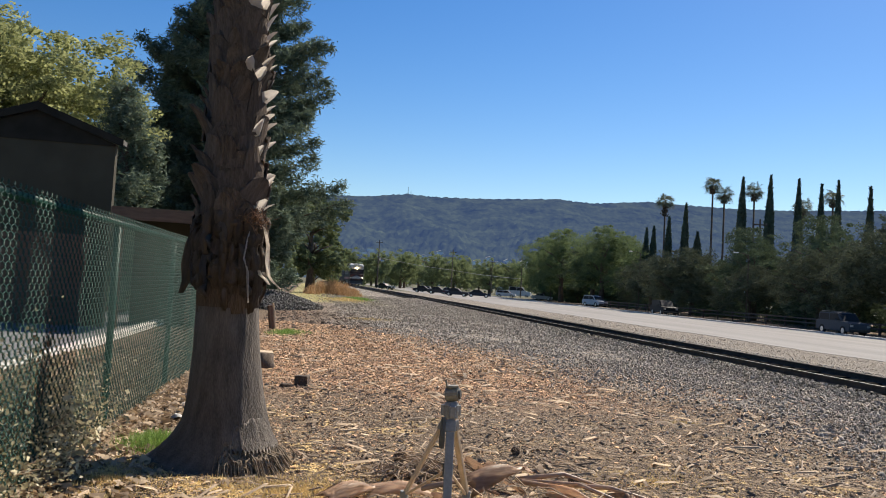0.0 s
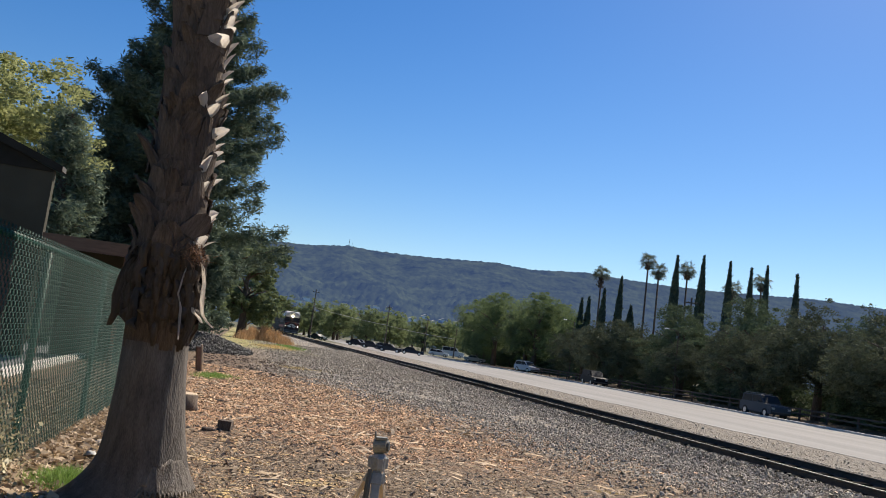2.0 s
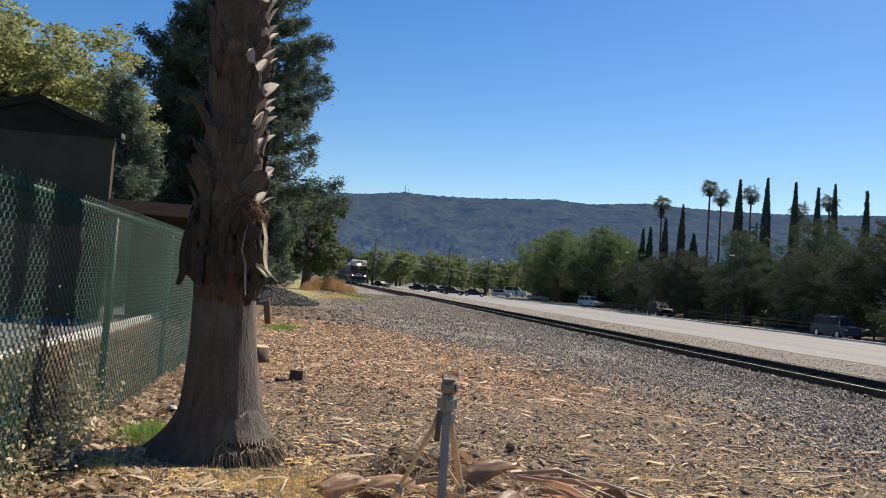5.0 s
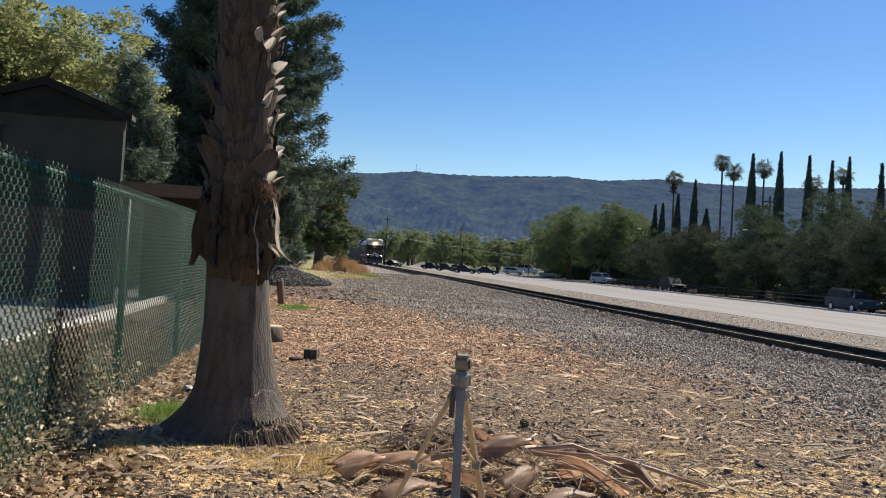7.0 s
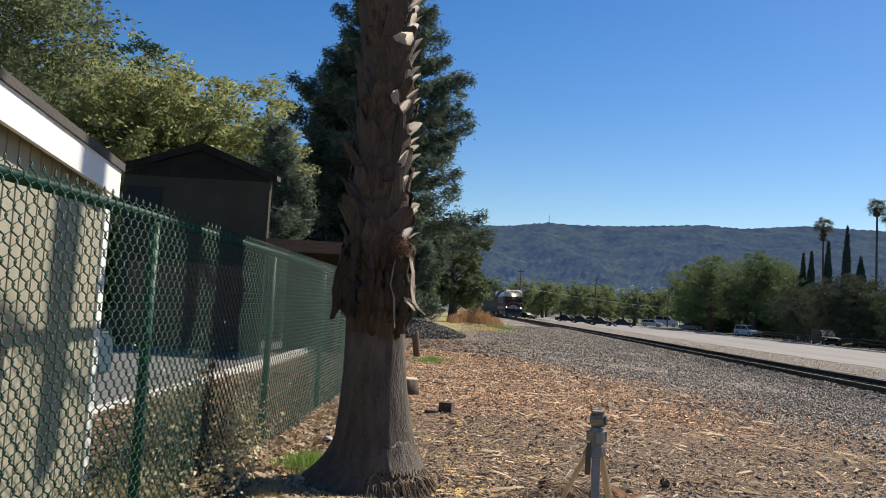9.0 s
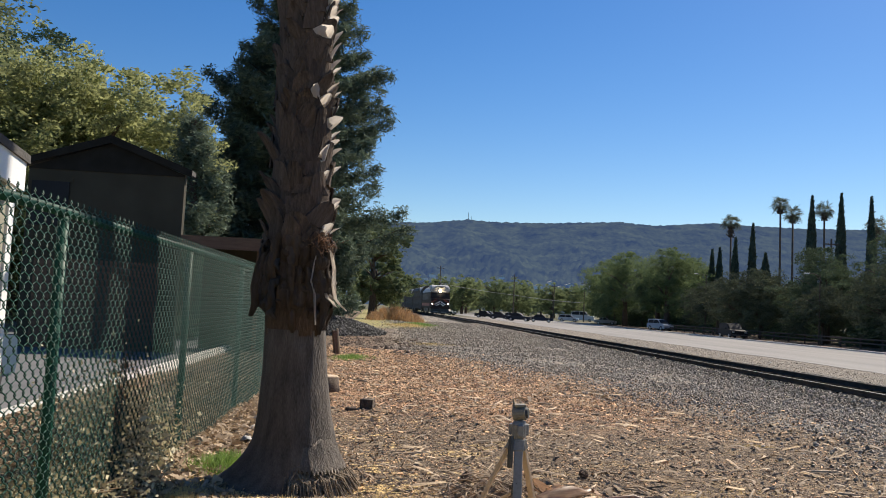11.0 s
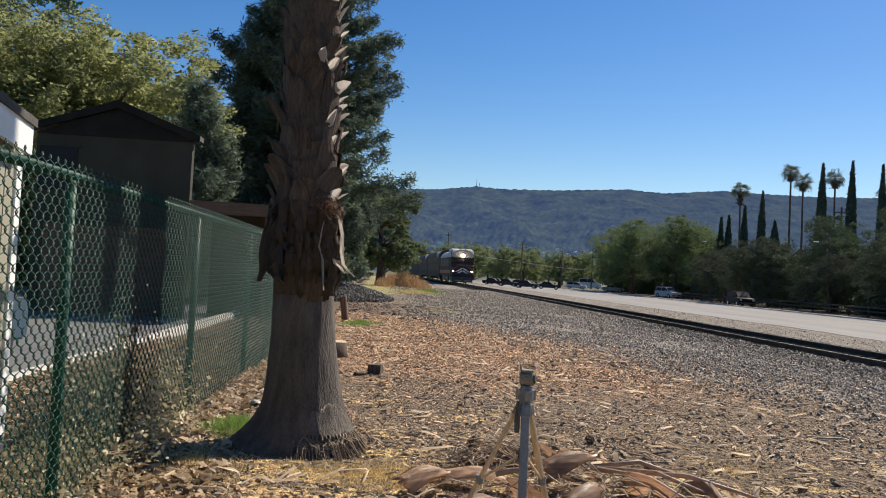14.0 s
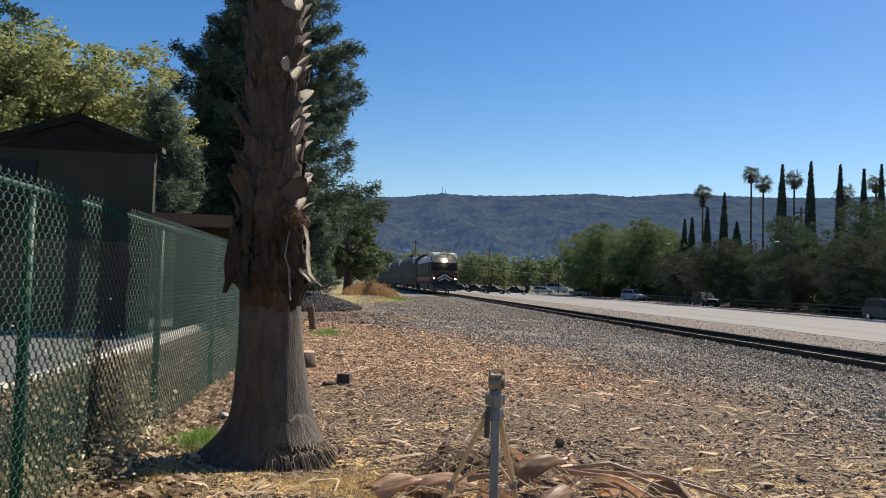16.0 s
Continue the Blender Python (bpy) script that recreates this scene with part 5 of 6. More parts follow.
# ---- vehicles ----
def vehicle(name, colour_name, colour, label, m, tall=1.45, length=4.5, suv=False, rack=False):
    """A car along +y with shaped body, glass band, wheels with rims and lamps."""
    ob = empty(name, m, label, "car", "parked cars")
    w, h, L = 0.9, tall, length / 2
    fw = 0.16 if suv else 0.0
    body = paint(colour_name, colour)
    belt = 0.62 * h
    lower = [(-L, 0.38), (-L + 0.05, 0.30), (L - 0.05, 0.28), (L, 0.42), (L - 0.03, 0.72 * belt + 0.12), (L - 0.18, belt * 0.88), ((0.25 + fw) * L, belt), (-L + 0.12, belt), (-L, belt * 0.9)]
    bm = prism(lower, -w, w, "x")
    bmesh.ops.bevel(bm, geom=[e for e in bm.edges], offset=0.04, segments=2, affect="EDGES")
    part("body", bm, body, ob, smooth=False)
    rear = -L + (0.12 if suv else 0.75)
    cab = [(rear, belt - 0.02), ((0.34 + fw) * L, belt - 0.02), ((0.06 + fw) * L, h - 0.06), (-0.2 * L, h), (rear + (0.16 if suv else 0.6), h - 0.03)]
    bm = prism(cab, -w + 0.1, w - 0.1, "x")
    bmesh.ops.bevel(bm, geom=[e for e in bm.edges], offset=0.04, segments=2, affect="EDGES")
    part("cabin", bm, body, ob)
    for s in (-1, 1):
        x0, x1 = sorted((s * (w - 0.12), s * (w - 0.094)))
        a, b = rear + 0.15, (0.26 + fw) * L
        c0, c1 = rear + (0.28 if suv else 0.6), (0.04 + fw) * L
        midp = -0.25 * L
        part("side_window", prism([(midp + 0.04, belt + 0.03), (b, belt + 0.03), (c1, h - 0.12), (midp + 0.04, h - 0.10)], x0, x1, "x"), M["dull_glass"], ob)
        part("side_window", prism([(a, belt + 0.03), (midp - 0.04, belt + 0.03), (midp - 0.04, h - 0.10), (c0, h - 0.12)], x0, x1, "x"), M["dull_glass"], ob)
        part("door_mirror", box(s * (w + 0.05) - 0.08, s * (w + 0.05) + 0.08, 0.22 * L, 0.22 * L + 0.1, belt, belt + 0.13, bevel=0.02), body, ob)
        part("tail_lamp", box(s * (w - 0.15) - 0.1, s * (w - 0.15) + 0.1, -L - 0.015, -L + 0.03, belt * 0.66, belt * 0.86), M["red_lens"], ob, "red tail lamp")
        part("headlamp", box(s * (w - 0.18) - 0.13, s * (w - 0.18) + 0.13, L - 0.05, L + 0.012, belt * 0.62, belt * 0.76), M["alloy"], ob)
        if rack:
            part("roof_rail", tube([(s * 0.62, rear + 0.25, h + 0.06), (s * 0.62, 0.0, h + 0.06)], 0.02, 6), M["grey_metal"], ob)
        for yy in (-0.62 * L, 0.62 * L):
            x = s * (w - 0.09)
            tyre = part("wheel", tube([(x - 0.11, yy, 0.33), (x + 0.11, yy, 0.33)], 0.335 + 0.04 * bool(suv), 20), M["rubber"], ob)
            part("rim", tube([(x + s * 0.10, yy, 0.33), (x + s * 0.125, yy, 0.33)], [0.22, 0.20], 14), M["alloy"], tyre)
    part("windscreen", prism([((0.33 + fw) * L, belt + 0.03), ((0.35 + fw) * L, belt + 0.03), ((0.10 + fw) * L, h - 0.08), ((0.08 + fw) * L, h - 0.08)], -w + 0.2, w - 0.2, "x"), M["dull_glass"], ob)
    part("bumper", box(-w + 0.05, w - 0.05, L - 0.06, L + 0.03, 0.34, 0.5, bevel=0.03), M["black"], ob)
    part("bumper", box(-w + 0.05, w - 0.05, -L - 0.03, -L + 0.06, 0.36, 0.52, bevel=0.03), M["black"], ob)
    return ob


vehicle("parked_suv", "slate_paint", (0.06, 0.075, 0.095), "dark blue-grey SUV parked under trees across the road", across(32.1, 47.0, 178), 1.75, 4.7, True, True)
vehicle("parked_suv", "black_paint", (0.008, 0.009, 0.011), "black SUV parked in the trees' shade", across(31.8, 72.5, 176), 1.78, 4.8, True)
vehicle("parked_suv", "pale_paint", (0.5, 0.52, 0.55), "pale silver-blue SUV parked across the road", across(34.0, 97.5, 196), 1.72, 4.7, True, True)
vehicle("parked_car", "dark_paint", (0.04, 0.045, 0.055), "dark car parked in the row", across(20.8, 118, -112), 1.5, 4.7)
vehicle("parked_car", "navy_paint", (0.03, 0.04, 0.06), "dark blue car parked in the row", across(23.9, 118, -100), 1.45, 4.6)
vehicle("parked_car", "coal_paint", (0.05, 0.05, 0.055), "dark grey car parked in the row", across(20.0, 130, -110), 1.5, 4.6)
vehicle("parked_car", "grey_paint", (0.28, 0.30, 0.32), "grey car parked in the row", across(20.6, 146, -105), 1.45, 4.6)
vehicle("parked_suv", "white_paint_car", (0.62, 0.64, 0.66), "white car parked at the car park's edge", across(33.5, 142, -110), 1.6, 4.6, True)
vehicle("parked_car", "dark_green_paint", (0.03, 0.05, 0.045), "dark car parked beside the track", across(13.4, 150, -130), 1.45, 4.5)
vehicle("parked_car", "ink_paint", (0.03, 0.033, 0.038), "dark car parked in the row", across(19.0, 140, -108), 1.5, 4.7)
vehicle("parked_car", "steel_paint", (0.16, 0.17, 0.18), "grey car parked in the row", across(22.6, 136, -98), 1.45, 4.6)
vehicle("parked_van", "van_paint", (0.60, 0.60, 0.58), "white van parked far behind the car park", across(41, 162, -110), 2.6, 6.0, True)
vehicle("parked_car", "beige_paint", (0.40, 0.40, 0.38), "light car parked across the road", across(36, 128, -110), 1.5, 4.4)
vehicle("parked_car", "blue_paint", (0.05, 0.08, 0.12), "blue-grey car parked on the driveway behind the shed", pose(-5.6, 9.7, 0.012), 1.5, 4.4)


# ---- rail fence and posts across the road ----
def rail_fence():
    ob = empty("rail_fence", label="low dark wooden rail fence across the road", category="fence")
    me = None
    for k in range(26):
        y = 34 + 2.6 * k
        p = part("post", box(-0.07, 0.07, -0.07, 0.07, -0.05, 1.05), M["pole"], ob, m=pose(34.6 * FAR, y * FAR, -DROP)) if me is None else link_part("post", me, None, ob, m=pose(34.6 * FAR, y * FAR, -DROP))
        me = p.data
    for z in (0.45, 0.75):
        part("rail", box(34.6 * FAR - 0.06, 34.6 * FAR + 0.06, 33.5 * FAR, 100 * FAR, z * 1.25 - 0.06 - DROP, z * 1.25 + 0.06 - DROP), M["pole"], ob)


rail_fence()


# ---- utility poles and wire ----
def pole(a, b, y, arm=True):
    h = 2.0 + b * y * FAR
    ob = empty("utility_pole", across(a * y, y), "dark wooden utility pole with a crossarm", "utility pole", "utility poles")
    part("shaft", tube([(0, 0, -0.1), (0, 0, h)], [0.17, 0.11], 8), M["pole"], ob)
    if arm:
        part("crossarm", box(-0.9, 0.9, -0.05, 0.05, h - 0.75, h - 0.6), M["pole"], ob)
        for x in (-0.8, -0.4, 0.4, 0.8):
            part("insulator", tube([(x, 0, h - 0.6), (x, 0, h - 0.45)], [0.05, 0.04], 6), M["concrete"], ob)
    return ob


for a, b, y in ((0.0795, 0.048, 165), (0.1685, 0.0425, 165), (0.2173, 0.0334, 175), (0.2542, 0.0393, 150), (0.5624, 0.1079, 74)):
    pole(a, b, y)
wire = empty("overhead_cable", label="pale sagging overhead cable between the poles", category="cable")
span = [(a * y * FAR, y * FAR, 1.5 + b * y * FAR) for a, b, y in ((0.0795, 0.0275, 165), (0.1685, 0.0180, 165), (0.2542, 0.0128, 150))]
for p, q in zip(span, span[1:]):
    pts = [tuple(Vector(p).lerp(Vector(q), k / 12) - Vector((0, 0, 0.25 * 4 * (k / 12) * (1 - k / 12)))) for k in range(13)]
    part("span", tube(pts, 0.045, 5), M["concrete"], wire)


def street_lamp(x, y, h):
    ob = empty("street_lamp", across(x, y), "slim grey street lamp with a pale head", "street lamp", "street lamps")
    part("pole", tube([(0, 0, -0.1), (0, 0, h)], [0.08, 0.05], 8), M["pole"], ob)
    part("arm", tube([(0, 0, h - 0.1), (-0.7, 0, h + 0.1), (-1.3, 0, h + 0.12)], 0.035, 6), M["pole"], ob)
    part("head", box(-1.75, -1.25, -0.12, 0.12, h + 0.06, h + 0.17, bevel=0.03), M["white"], ob, "pale lamp head")


for x, y, h in ((35.6, 88, 6.3), (35.4, 64.5, 5.5), (35.6, 122, 6.2)):
    street_lamp(x, y, h * FAR)


# ---- loose things on the ground ----
def tripod():
    ob = empty("tripod", pose(0.865, 4.75, 0), "small tripod with blond wooden legs and grey metal head", "tripod")
    hub = Vector((0, 0, 0.84))
    for foot, name in (((-0.36, 0.20), "blond"), ((0.235, 0.24), "blond"), ((-0.045, -0.30), "grey")):
        f = Vector((foot[0], foot[1], 0.0))
        d = (f - hub).normalized()
        bm = bmesh.new()
        a = hub + d * 0.05
        m = a.lerp(f, 0.5)
        turn = d.to_track_quat("-Z", "Y").to_matrix().to_4x4()
        ln = (f - a).length
        w = 0.018 if name == "blond" else 0.024
        add_box(bm, -w, w, -0.011, 0.011, -ln / 2, ln / 2, m=Matrix.Translation(m) @ turn, bevel=0.004)
        leg = part("leg", bm, M["tan"] if name == "blond" else M["grey_metal"], ob, name + (" wooden leg" if name == "blond" else " metal leg"))
        part("foot", tube([tuple(f - d * 0.05), tuple(f + d * 0.01)], [0.014, 0.006], 8), M["black"], leg)
        part("clamp", box(-w - 0.006, w + 0.006, -0.017, 0.017, -0.03, 0.03, m=Matrix.Translation(a.lerp(f, 0.06)) @ turn, bevel=0.004), M["grey_metal"], leg)
        if name == "grey":
            for k in range(6):
                q = a.lerp(f, 0.26 + 0.028 * k)
                part("mark", box(-0.008, 0.008, -0.0135, -0.0112, -0.008, 0.008, m=Matrix.Translation(q) @ turn), M["black"], leg, "dark lettering bar")
    part("hub", tube([(0, 0, 0.79), (0, 0, 0.86), (0, 0, 0.88)], [0.04, 0.044, 0.032], 14), M["grey_metal"], ob)
    for k in range(3):
        b = 2.1 * k + 0.5
        part("hinge", box(0.02, 0.058, -0.018, 0.018, 0.80, 0.86, m=Matrix.Rotation(b, 4, "Z"), bevel=0.005), M["grey_metal"], ob)
    head = part("head", tube([(-0.028, 0.02, 0.915), (0.036, -0.012, 0.925)], [0.042, 0.039], 16), M["khaki"], ob, "drab pan head")
    part("dial", tube([(0.036, -0.012, 0.925), (0.046, -0.016, 0.926)], [0.03, 0.026], 14), M["black"], head)
    part("plate", box(-0.036, 0.03, -0.026, 0.026, 0.958, 0.972, bevel=0.003), M["khaki"], head)
    part("pin", tube([(-0.035, 0, 0.97), (-0.04, 0, 1.0)], [0.006, 0.005], 8), M["khaki"], head)
    low = Vector((-0.015, -0.09, 0.52))
    part("brace_collar", tube([(-0.016, -0.095, 0.49), (-0.013, -0.085, 0.55)], 0.03, 10), M["black"], ob)
    for foot in ((-0.36, 0.20), (0.235, 0.24)):
        e = hub.lerp(Vector((foot[0], foot[1], 0)), 0.62)
        part("brace", tube([tuple(low), tuple(e)], 0.008, 6), M["tan"], ob, "thin spreader brace")
        part("brace_clamp", tube([tuple(e + Vector((0, 0, 0.025))), tuple(e - Vector((0, 0, 0.025)))], 0.024, 8), M["grey_metal"], ob)
    part("crank", tube([(-0.05, -0.05, 0.80), (-0.055, -0.065, 0.70), (-0.055, -0.065, 0.63)], [0.012, 0.016, 0.015], 8), M["black"], ob)
    return ob


tripod()


def sheath(seed, place, turn, tilt, length, wide, curl):
    """A dry, folded leaf base: broad and split at one end, arched over, drawn in to a thick stem at the other."""
    g = random.Random(seed)
    bm = bmesh.new()
    rows = []
    over = 1 if seed % 4 else -1
    for i in range(15):
        f = i / 14
        w = wide * 0.85 * (0.75 + 0.35 * math.sin(f * 2.6 + 0.5)) * (1 - f ** 1.2) + 0.018
        zc = 0.11 * math.sin(math.pi * min(1.0, f * 1.15)) * length * (1.0 if over > 0 else 0.5)
        row = []
        for j in range(9):
            u = (j - 4) / 4
            fold = -over * curl * (abs(u) ** (0.9 + 0.5 * f)) * w * (0.9 if u < 0 else 0.35)
            ragged = (0.09 * g.uniform(-1, 0.6) if i == 0 else 0.02 * g.uniform(-1, 1) if i == 1 else 0.0)
            row.append(bm.verts.new((f * length + ragged, u * w * (1 - 0.3 * abs(u)) + 0.05 * math.sin(f * 3 + seed) * length, zc + fold + 0.006 * math.sin(j * 2.3 + f * 9))))
        rows.append(row)
    for p, q in zip(rows, rows[1:]):
        for j in range(8):
            bm.faces.new((p[j], p[j + 1], q[j + 1], q[j]))
    bmesh.ops.solidify(bm, geom=bm.faces[:], thickness=0.011)
    m = Matrix.Translation(place) @ Matrix.Rotation(radians(turn), 4, "Z") @ Matrix.Rotation(radians(tilt), 4, "Y") @ Matrix.Rotation(radians(g.uniform(-32, 32)), 4, "X")
    low = min((m @ v.co).z for v in bm.verts)
    m = Matrix.Translation((0, 0, float(rise(place[0], place[1])) - 0.015 - low + place[2])) @ m
    ob = empty("palm_leaf_base", m, "dry curled brown palm leaf base lying on the ground", "palm debris", "palm debris pile")
    part("blade", bm, M["sheath"], ob, smooth=True)


# the pile: broad bases with their stems lying about one middle
for k, (x0, y0, x1, y1, wide, curl, lift) in enumerate([(1.72, 6.2, 1.50, 7.0, 0.17, 1.0, 0.05), (1.72, 6.2, 1.22, 5.95, 0.13, 1.1, 0.10), (1.05, 5.92, 0.55, 6.15, 0.16, 1.0, 0.04), (0.62, 6.1, 0.25, 5.75, 0.12, 0.9, 0.0),
                                                        (2.15, 5.35, 1.80, 5.9, 0.15, 1.0, 0.02), (2.45, 5.4, 2.33, 6.15, 0.11, 0.9, 0.0), (1.62, 5.75, 1.28, 5.35, 0.14, 1.1, 0.03), (0.95, 5.5, 0.45, 5.25, 0.16, 1.0, 0.0),
                                                        (1.3, 5.35, 1.0, 5.8, 0.15, 1.0, 0.02), (1.9, 5.3, 1.5, 5.2, 0.13, 1.0, 0.03), 
                                                        (2.02, 7.0, 1.85, 7.25, 0.07, 0.9, 0.0)]):
    d = Vector((x0 - x1, y0 - y1, 0))
    sheath(60 + k, (x1, y1, lift), math.degrees(math.atan2(d.y, d.x)), 0, d.length, wide, curl)


def debris():
    g = np.random.default_rng(71)
    ob = empty("palm_fibre_pile", label="tangle of shredded pale palm fibres and stems", category="palm debris", group="palm debris pile")
    bm = bmesh.new()
    for k in range(420):
        a, x, y = g.uniform(0, 6.28), g.normal(1.02, 0.16) if k % 3 else g.normal(1.6, 0.5), g.normal(6.75, 0.13) if k % 3 else g.normal(5.8, 0.45)
        e, z = g.uniform(0.12, 0.4), max(0, g.normal(0.05, 0.05))
        d = Vector((math.cos(a), math.sin(a), 0)) * e
        p = Vector((x, y, 0.0 + z + float(rise(x, y))))
        add_tube(bm, [p - d / 2, p + Vector((0, 0, g.uniform(0.0, 0.10))), p + d / 2], [0.004, 0.006, 0.003], 4, False)
    tagged(part("fibre_tangle", bm, M["twig"], ob), kind="stuff")
    for k, (x, y, a, ln) in enumerate([(1.68, 6.25, -38, 0.95), (1.7, 6.22, -60, 1.0), (1.66, 6.28, 2, 0.75), (1.72, 6.2, -30, 1.25), (0.9, 5.95, 12, 0.6)]):
        d = Vector((math.cos(radians(a)), math.sin(radians(a)), 0)) * ln
        p = Vector((x, y, 0.10))
        part("stem", tube([p, p + d * 0.5 + Vector((0, 0, 0.05)), p + d - Vector((0, 0, 0.06))], [0.022, 0.018, 0.012], 6), M["sheath"], ob, "dry brown leaf stem", smooth=True)


debris()


def pine_cone(x, y, r, label="dark open pine cone on the ground"):
    g = np.random.default_rng(int(x * 100 + y))
    ob = empty("pine_cone", pose(x, y, float(rise(x, y)) + r * 0.9, 70, 20, g.uniform(0, 360)), label, "pine cone", "pine cones")
    n = 90
    f = (np.arange(n) + 0.5) / n
    a = np.arange(n) * 2.399963
    ph = np.arccos(1 - 2 * f)
    d = np.c_[np.sin(ph) * np.cos(a), np.sin(ph) * np.sin(a), np.cos(ph) * 1.2]
    link_part("cone_body", scatter("cone_body", *STONE, d * r * 0.85, np.full((n, 3), r * 0.42), turns(g, n)), M["cone"], ob)


for x, y, r in ((2.27, 6.72, 0.05), (0.91, 7.4, 0.055), (2.06, 7.87, 0.04)):
    pine_cone(x, y, r)

blk = empty("wood_block", pose(0.02, 11.95, 0.0, 0, 0, -12), "small square cut wooden block on the dirt", "wood block")
part("block", box(-0.09, 0.09, -0.08, 0.08, -0.03, 0.16, bevel=0.008), M["wood"], blk)
lump = empty("wood_chunk", pose(-0.2, 11.8, 0.0, 0, 0, 30), "dark broken wood chunk beside the block", "wood chunk")
part("chunk", box(-0.07, 0.07, -0.05, 0.05, -0.03, 0.06, bevel=0.02), M["wood"], lump)
stump = empty("tree_stump", pose(-0.72, 14.4, 0), "low cut tree stump with pale sawn top", "stump")
part("bark", tube([(0, 0, -0.05), (0, 0, 0.1), (0.01, 0, 0.24)], [0.29, 0.25, 0.235], 16), M["wood"], stump, smooth=True)
part("sawn_top", tube([(0.01, 0, 0.235), (0.01, 0, 0.25)], [0.228, 0.22], 16), M["tan"], stump, "pale sawn wood")
post = empty("broken_post", pose(-0.98, 24.2, 0), "short broken brown wooden post", "post")
part("post_wood", box(0.0, 0.13, -0.06, 0.06, -0.1, 0.66, m=pose(0, 0, 0, 0, -8, 20), bevel=0.02), M["brown"], post)
part("split_side", box(0.133, 0.18, -0.05, 0.05, -0.1, 0.72, m=pose(0, 0, 0, 0, -8, 20), bevel=0.015), M["tan"], post, "pale split side")
for x, y, s in ((-1.2, 8.9, 0.09), (-1.3, 10.6, 0.08), (-1.25, 9.8, 0.06)):
    rk = empty("rock", pose(x, y, float(rise(x, y)) + s * 0.3, 0, 0, x * 90), "pale loose rock on the ground", "rock", "loose rocks")
    g = np.random.default_rng(int(y * 10))
    link_part("stone", scatter("stone", *STONE, np.zeros((1, 3)), np.array([[2.0 * s, 1.5 * s, 1.3 * s]]), turns(g, 1, 0.2)), M["concrete"], rk)


# ---- the train ----
def train():
    ob = empty("train", pose(11.0, 195, 0.2), "oncoming passenger train with a silver-roofed locomotive and lit headlights", "train")
    w = 1.5
    # locomotive: front at y = 0, going back along +y
    side = [(-w, 0.95), (w, 0.95), (w, 3.35), (w - 0.12, 3.75), (w - 0.45, 4.15), (0.5, 4.42), (-0.5, 4.42), (-w + 0.45, 4.15), (-w + 0.12, 3.75), (-w, 3.35)]
    loco = part("locomotive_body", prism(side, 0.9, 17.5), M["silver"], ob, "grey locomotive body")
    roof = [(-w - 0.02, 3.45), (-w + 0.10, 3.80), (-w + 0.43, 4.20), (-0.5, 4.47), (0.5, 4.47), (w - 0.43, 4.20), (w - 0.10, 3.80), (w + 0.02, 3.45), (w - 0.1, 3.6), (0.5, 4.3), (-0.5, 4.3), (-w + 0.1, 3.6)]
    part("locomotive_roof", prism(roof, 0.3, 17.3), M["roof_silver"], loco, "pale silver roof")
    bm = bmesh.new()
    add_prism(bm, [(0.0, 0.9), (0.0, 2.35), (0.55, 2.5), (0.9, 3.9), (1.4, 4.3), (1.4, 0.9)], -w + 0.02, w - 0.02, "x")
    bmesh.ops.bevel(bm, geom=bm.edges[:], offset=0.07, segments=2, affect="EDGES")
    nose = part("nose", bm, M["cab"], loco, "dark cab front")
    bm = bmesh.new()
    add_prism(bm, [(0.50, 3.42), (0.50, 4.06), (0.85, 4.42), (2.2, 4.60), (2.2, 3.42)], -1.42, 1.42, "x")
    bmesh.ops.bevel(bm, geom=bm.edges[:], offset=0.12, segments=2, affect="EDGES")
    part("cab_roof", bm, M["roof_silver"], nose, "pale brow above the windscreen")
    for s in (-1, 1):
        x0, x1 = sorted((s * 0.12, s * 1.2))
        part("windscreen", prism([(0.53, 2.75), (0.68, 3.3), (0.72, 3.3), (0.57, 2.75)], x0, x1, "x"), M["dull_glass"], nose)
        part("ditch_lamp", tube([(s * 1.2, -0.03, 1.62), (s * 1.2, 0.08, 1.62)], [0.085, 0.085], 14), M["lamp"], nose, "lit ditch lamp")
        part("stripe", prism([(s * 0.05, 1.95), (s * 0.75, 1.55), (s * 0.95, 1.55), (s * 0.05, 2.12)][::s], -0.012, 0.0), M["white"], nose, "white chevron stripe")
        part("stripe", prism([(s * 0.05, 1.62), (s * 0.5, 1.36), (s * 0.72, 1.36), (s * 0.05, 1.78)][::s], -0.012, 0.0), M["white"], nose, "white chevron stripe")
        part("handrail", tube([(s * 1.42, -0.06, 1.1), (s * 1.42, -0.06, 2.3)], 0.03, 6), M["grey_metal"], nose)
        part("roof_step", box(s * 0.75 - 0.4, s * 0.75 + 0.4, 4.6, 8.2, 4.1, 4.62, bevel=0.08), M["roof_silver"], loco, "pale raised roof housing")
        part("snow_plate_stripe", prism([(s * 0.2, 0.35), (s * 0.9, 0.35), (s * 1.05, 0.5), (s * 0.2, 0.5)][::s], -0.135, -0.12), M["grey_metal"], nose)
        part("stripe", prism([(s * 0.45, 2.3), (s * 1.2, 1.88), (s * 1.46, 1.88), (s * 0.75, 2.3)][::s], -0.012, 0.0), M["maroon"], nose, "red stripe")
        part("side_stripe", box(s * w - 0.012, s * w + 0.012, 1.6, 17.3, 1.3, 1.75), M["maroon"], loco, "dark red side stripe")
        part("cab_window", box(s * w - 0.015, s * w + 0.015, 1.6, 2.6, 2.7, 3.3), M["dull_glass"], loco)
        for k in range(5):
            part("grille", box(s * w - 0.02, s * w + 0.02, 4.2 + 2.5 * k, 6.0 + 2.5 * k, 2.3, 3.25), M["black"], loco)
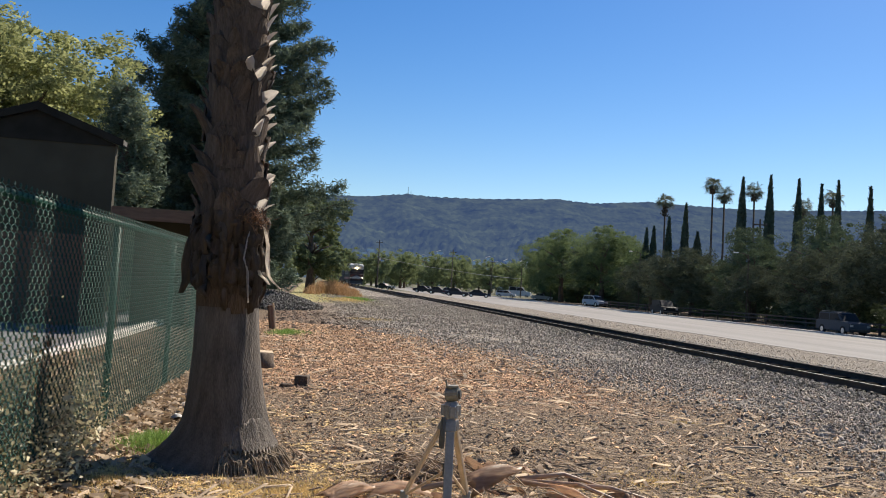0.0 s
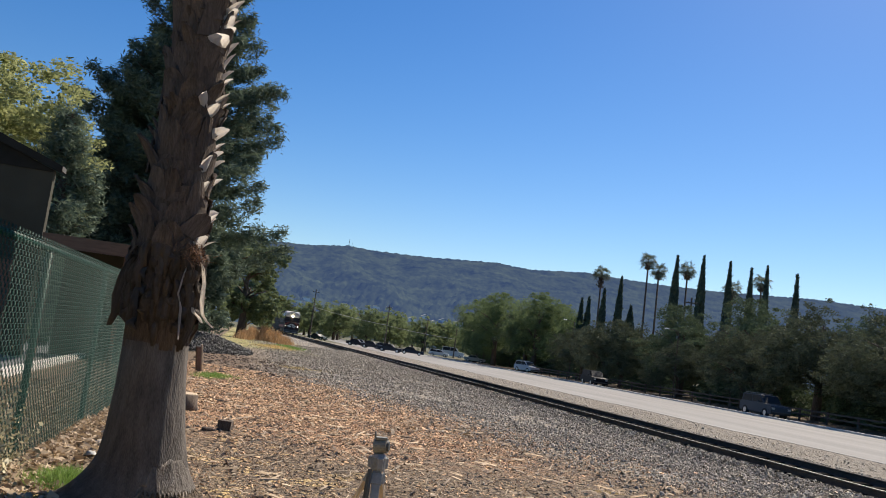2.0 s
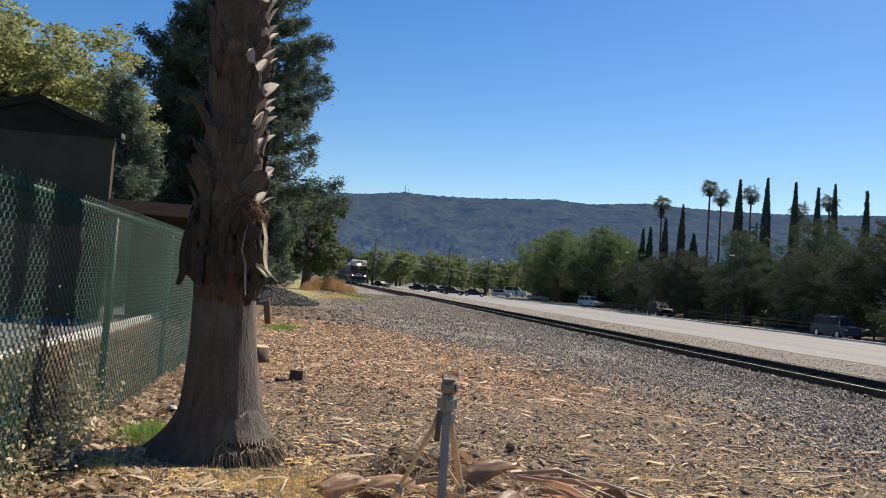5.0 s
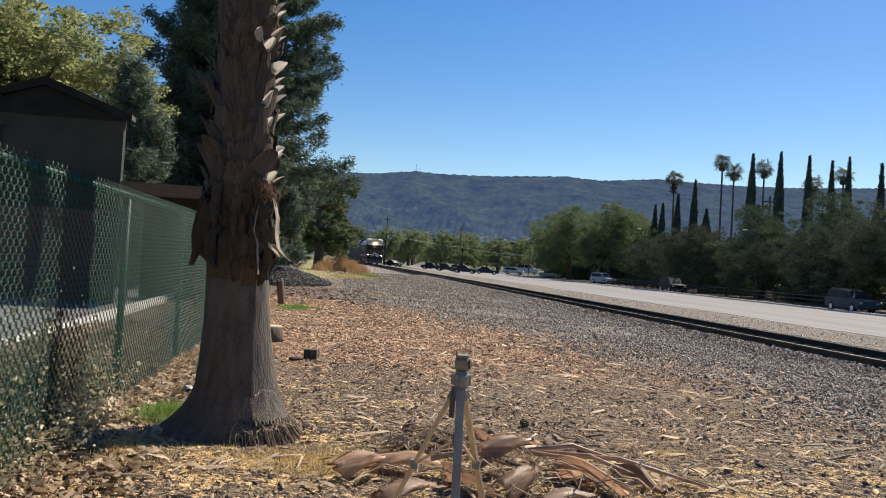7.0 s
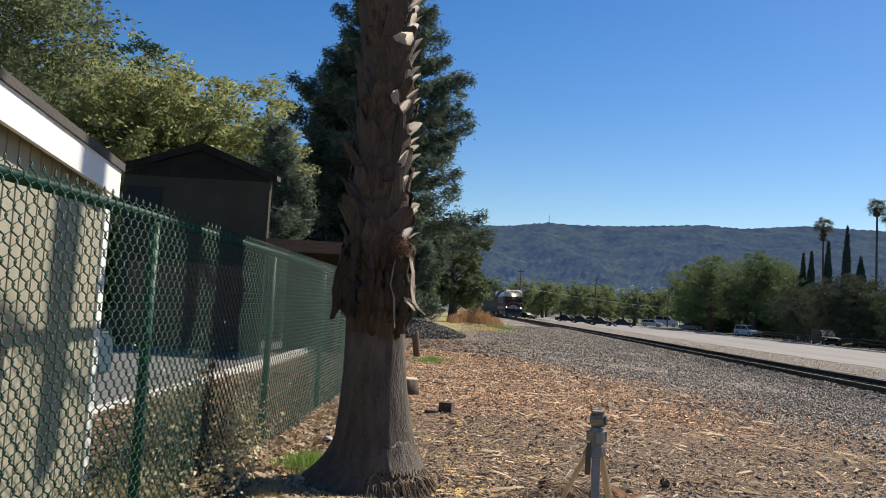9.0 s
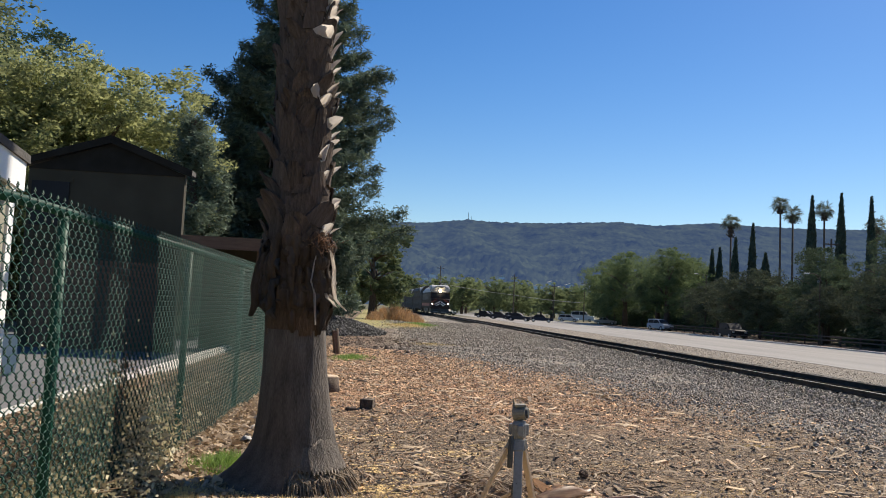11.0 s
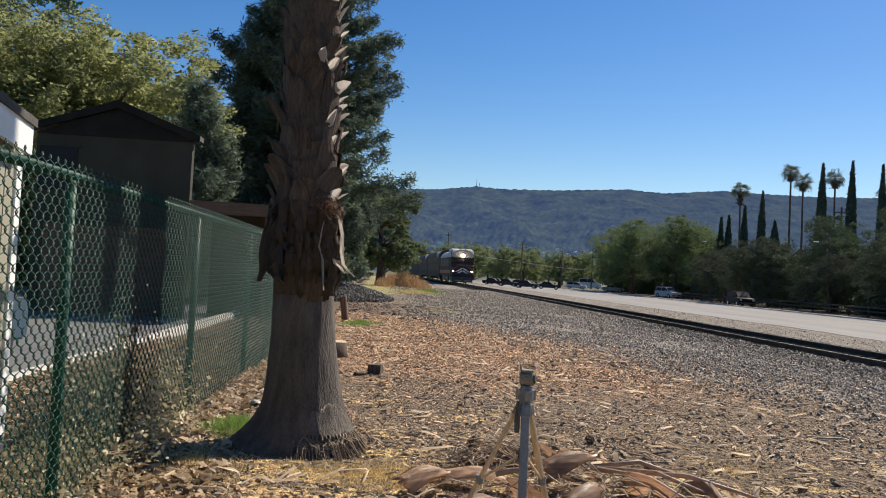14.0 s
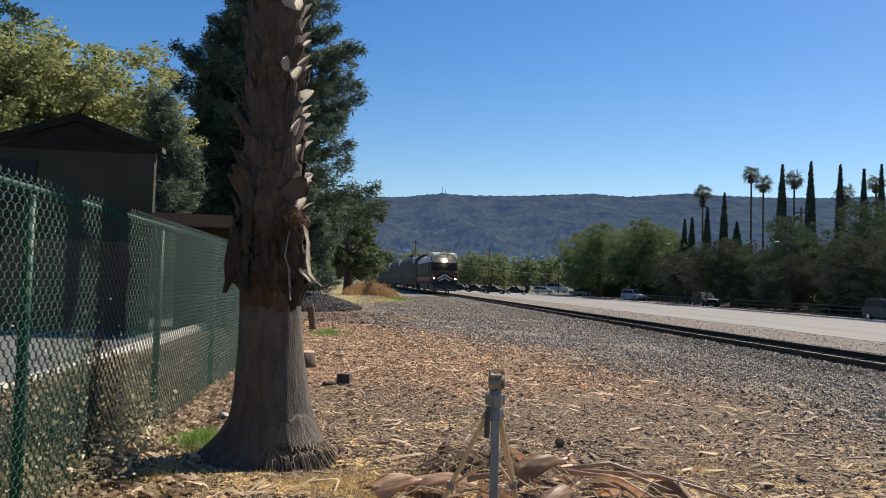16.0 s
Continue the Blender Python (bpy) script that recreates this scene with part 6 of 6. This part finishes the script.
    part("headlight", tube([(0, 0.30, 3.66), (0, 0.55, 3.66)], [0.19, 0.21], 16), M["lamp"], nose, "bright lit headlight")
    part("pilot", prism([(-0.12, 0.25), (-0.05, 0.9), (0.5, 0.9), (0.5, 0.25)], -1.35, 1.35, "x"), M["black"], nose, "black pilot plate")
    part("coupler", box(-0.12, 0.12, -0.5, 0.0, 0.65, 0.95, bevel=0.03), M["black"], nose)
    part("horn", tube([(0.3, 1.0, 4.55), (0.3, 0.6, 4.58)], [0.05, 0.1], 8), M["grey_metal"], nose)

    def bogie(y, owner):
        b = part("bogie", box(-1.25, 1.25, y - 1.6, y + 1.6, 0.35, 0.95, bevel=0.04), M["black"], owner)
        for yy in (y - 1.1, y + 1.1):
            for x in (-0.76, 0.76):
                part("wheel", tube([(x - 0.06, yy, 0.46), (x + 0.06, yy, 0.46)], 0.46, 18), M["steel"], b)

    bogie(3.4, loco)
    bogie(14.2, loco)
    part("fuel_tank", box(-1.3, 1.3, 6.2, 11.6, 0.35, 1.0, bevel=0.1), M["black"], loco)
    shell = [(-w, 0.7), (w, 0.7), (w, 4.0), (w - 0.25, 4.5), (0.6, 4.8), (-0.6, 4.8), (-w + 0.25, 4.5), (-w, 4.0)]
    cars = []
    for c in range(5):
        y = 0.0
        car = part("passenger_car", prism(shell, y, y + 25.4), M["silver"], ob, "grey two-level passenger car")
        part("roof", prism([(-w - 0.01, 4.02), (-w + 0.24, 4.53), (-0.6, 4.83), (0.6, 4.83), (w - 0.24, 4.53), (w + 0.01, 4.02), (0.6, 4.6), (-0.6, 4.6)], y + 0.05, y + 25.3), M["cab"], car, "dark grey roof")
        # a white triangle stands in for the bright glint at the roof end
        bm = bmesh.new()
        a = [bm.verts.new(p) for p in ((-1.29, y - 0.4, 4.60), (-1.29, y + 8.4, 4.60), (-1.56, y + 6.0, 4.02), (-1.56, y + 2.0, 4.02), (-1.56, y + 4.0, 3.55))]
        bm.faces.new(a[:4])
        bm.faces.new((a[3], a[2], a[4]))
        bmesh.ops.solidify(bm, geom=bm.faces[:], thickness=0.03)
        part("end_cap", bm, M["white"], car, "white triangle put in for the roof-end glint")
        for s in (-1, 1):
            part("side_stripe", box(s * w - 0.012, s * w + 0.012, y + 0.2, y + 25.2, 2.35, 2.6), M["cab"], car, "dark side stripe")
            for k in range(9):
                for z in (1.6, 3.0):
                    part("window", box(s * w - 0.015, s * w + 0.015, y + 1.6 + 2.6 * k, y + 3.5 + 2.6 * k, z, z + 0.65), M["dull_glass"], car)
        bogie(y + 3.2, car)
        bogie(y + 22.2, car)
        cars.append(car)
    return ob, cars


the_train, train_cars = train()


def on_track(y, length):
    """The pose of a vehicle whose front stands at y on the track."""
    x0, x1 = 11.0 + bend(y), 11.0 + bend(y + length)
    return pose(x0, y, 0.2, 0, 0, math.degrees(math.atan2(x0 - x1, length)))


def motions():
    times = [0.5 * k for k in range(33)]
    front = [178.0 - 2.6 * t - 0.165 * t * t for t in times]
    walk(the_train, [(t, on_track(y, 17.5)) for t, y in zip(times, front)])
    for c, car in enumerate(train_cars):
        back = 18.4 + 26.2 * c
        walk(car, [(t, on_track(y, 17.5).inverted() @ on_track(y + back, 25.4)) for t, y in zip(times, front)])


motions()
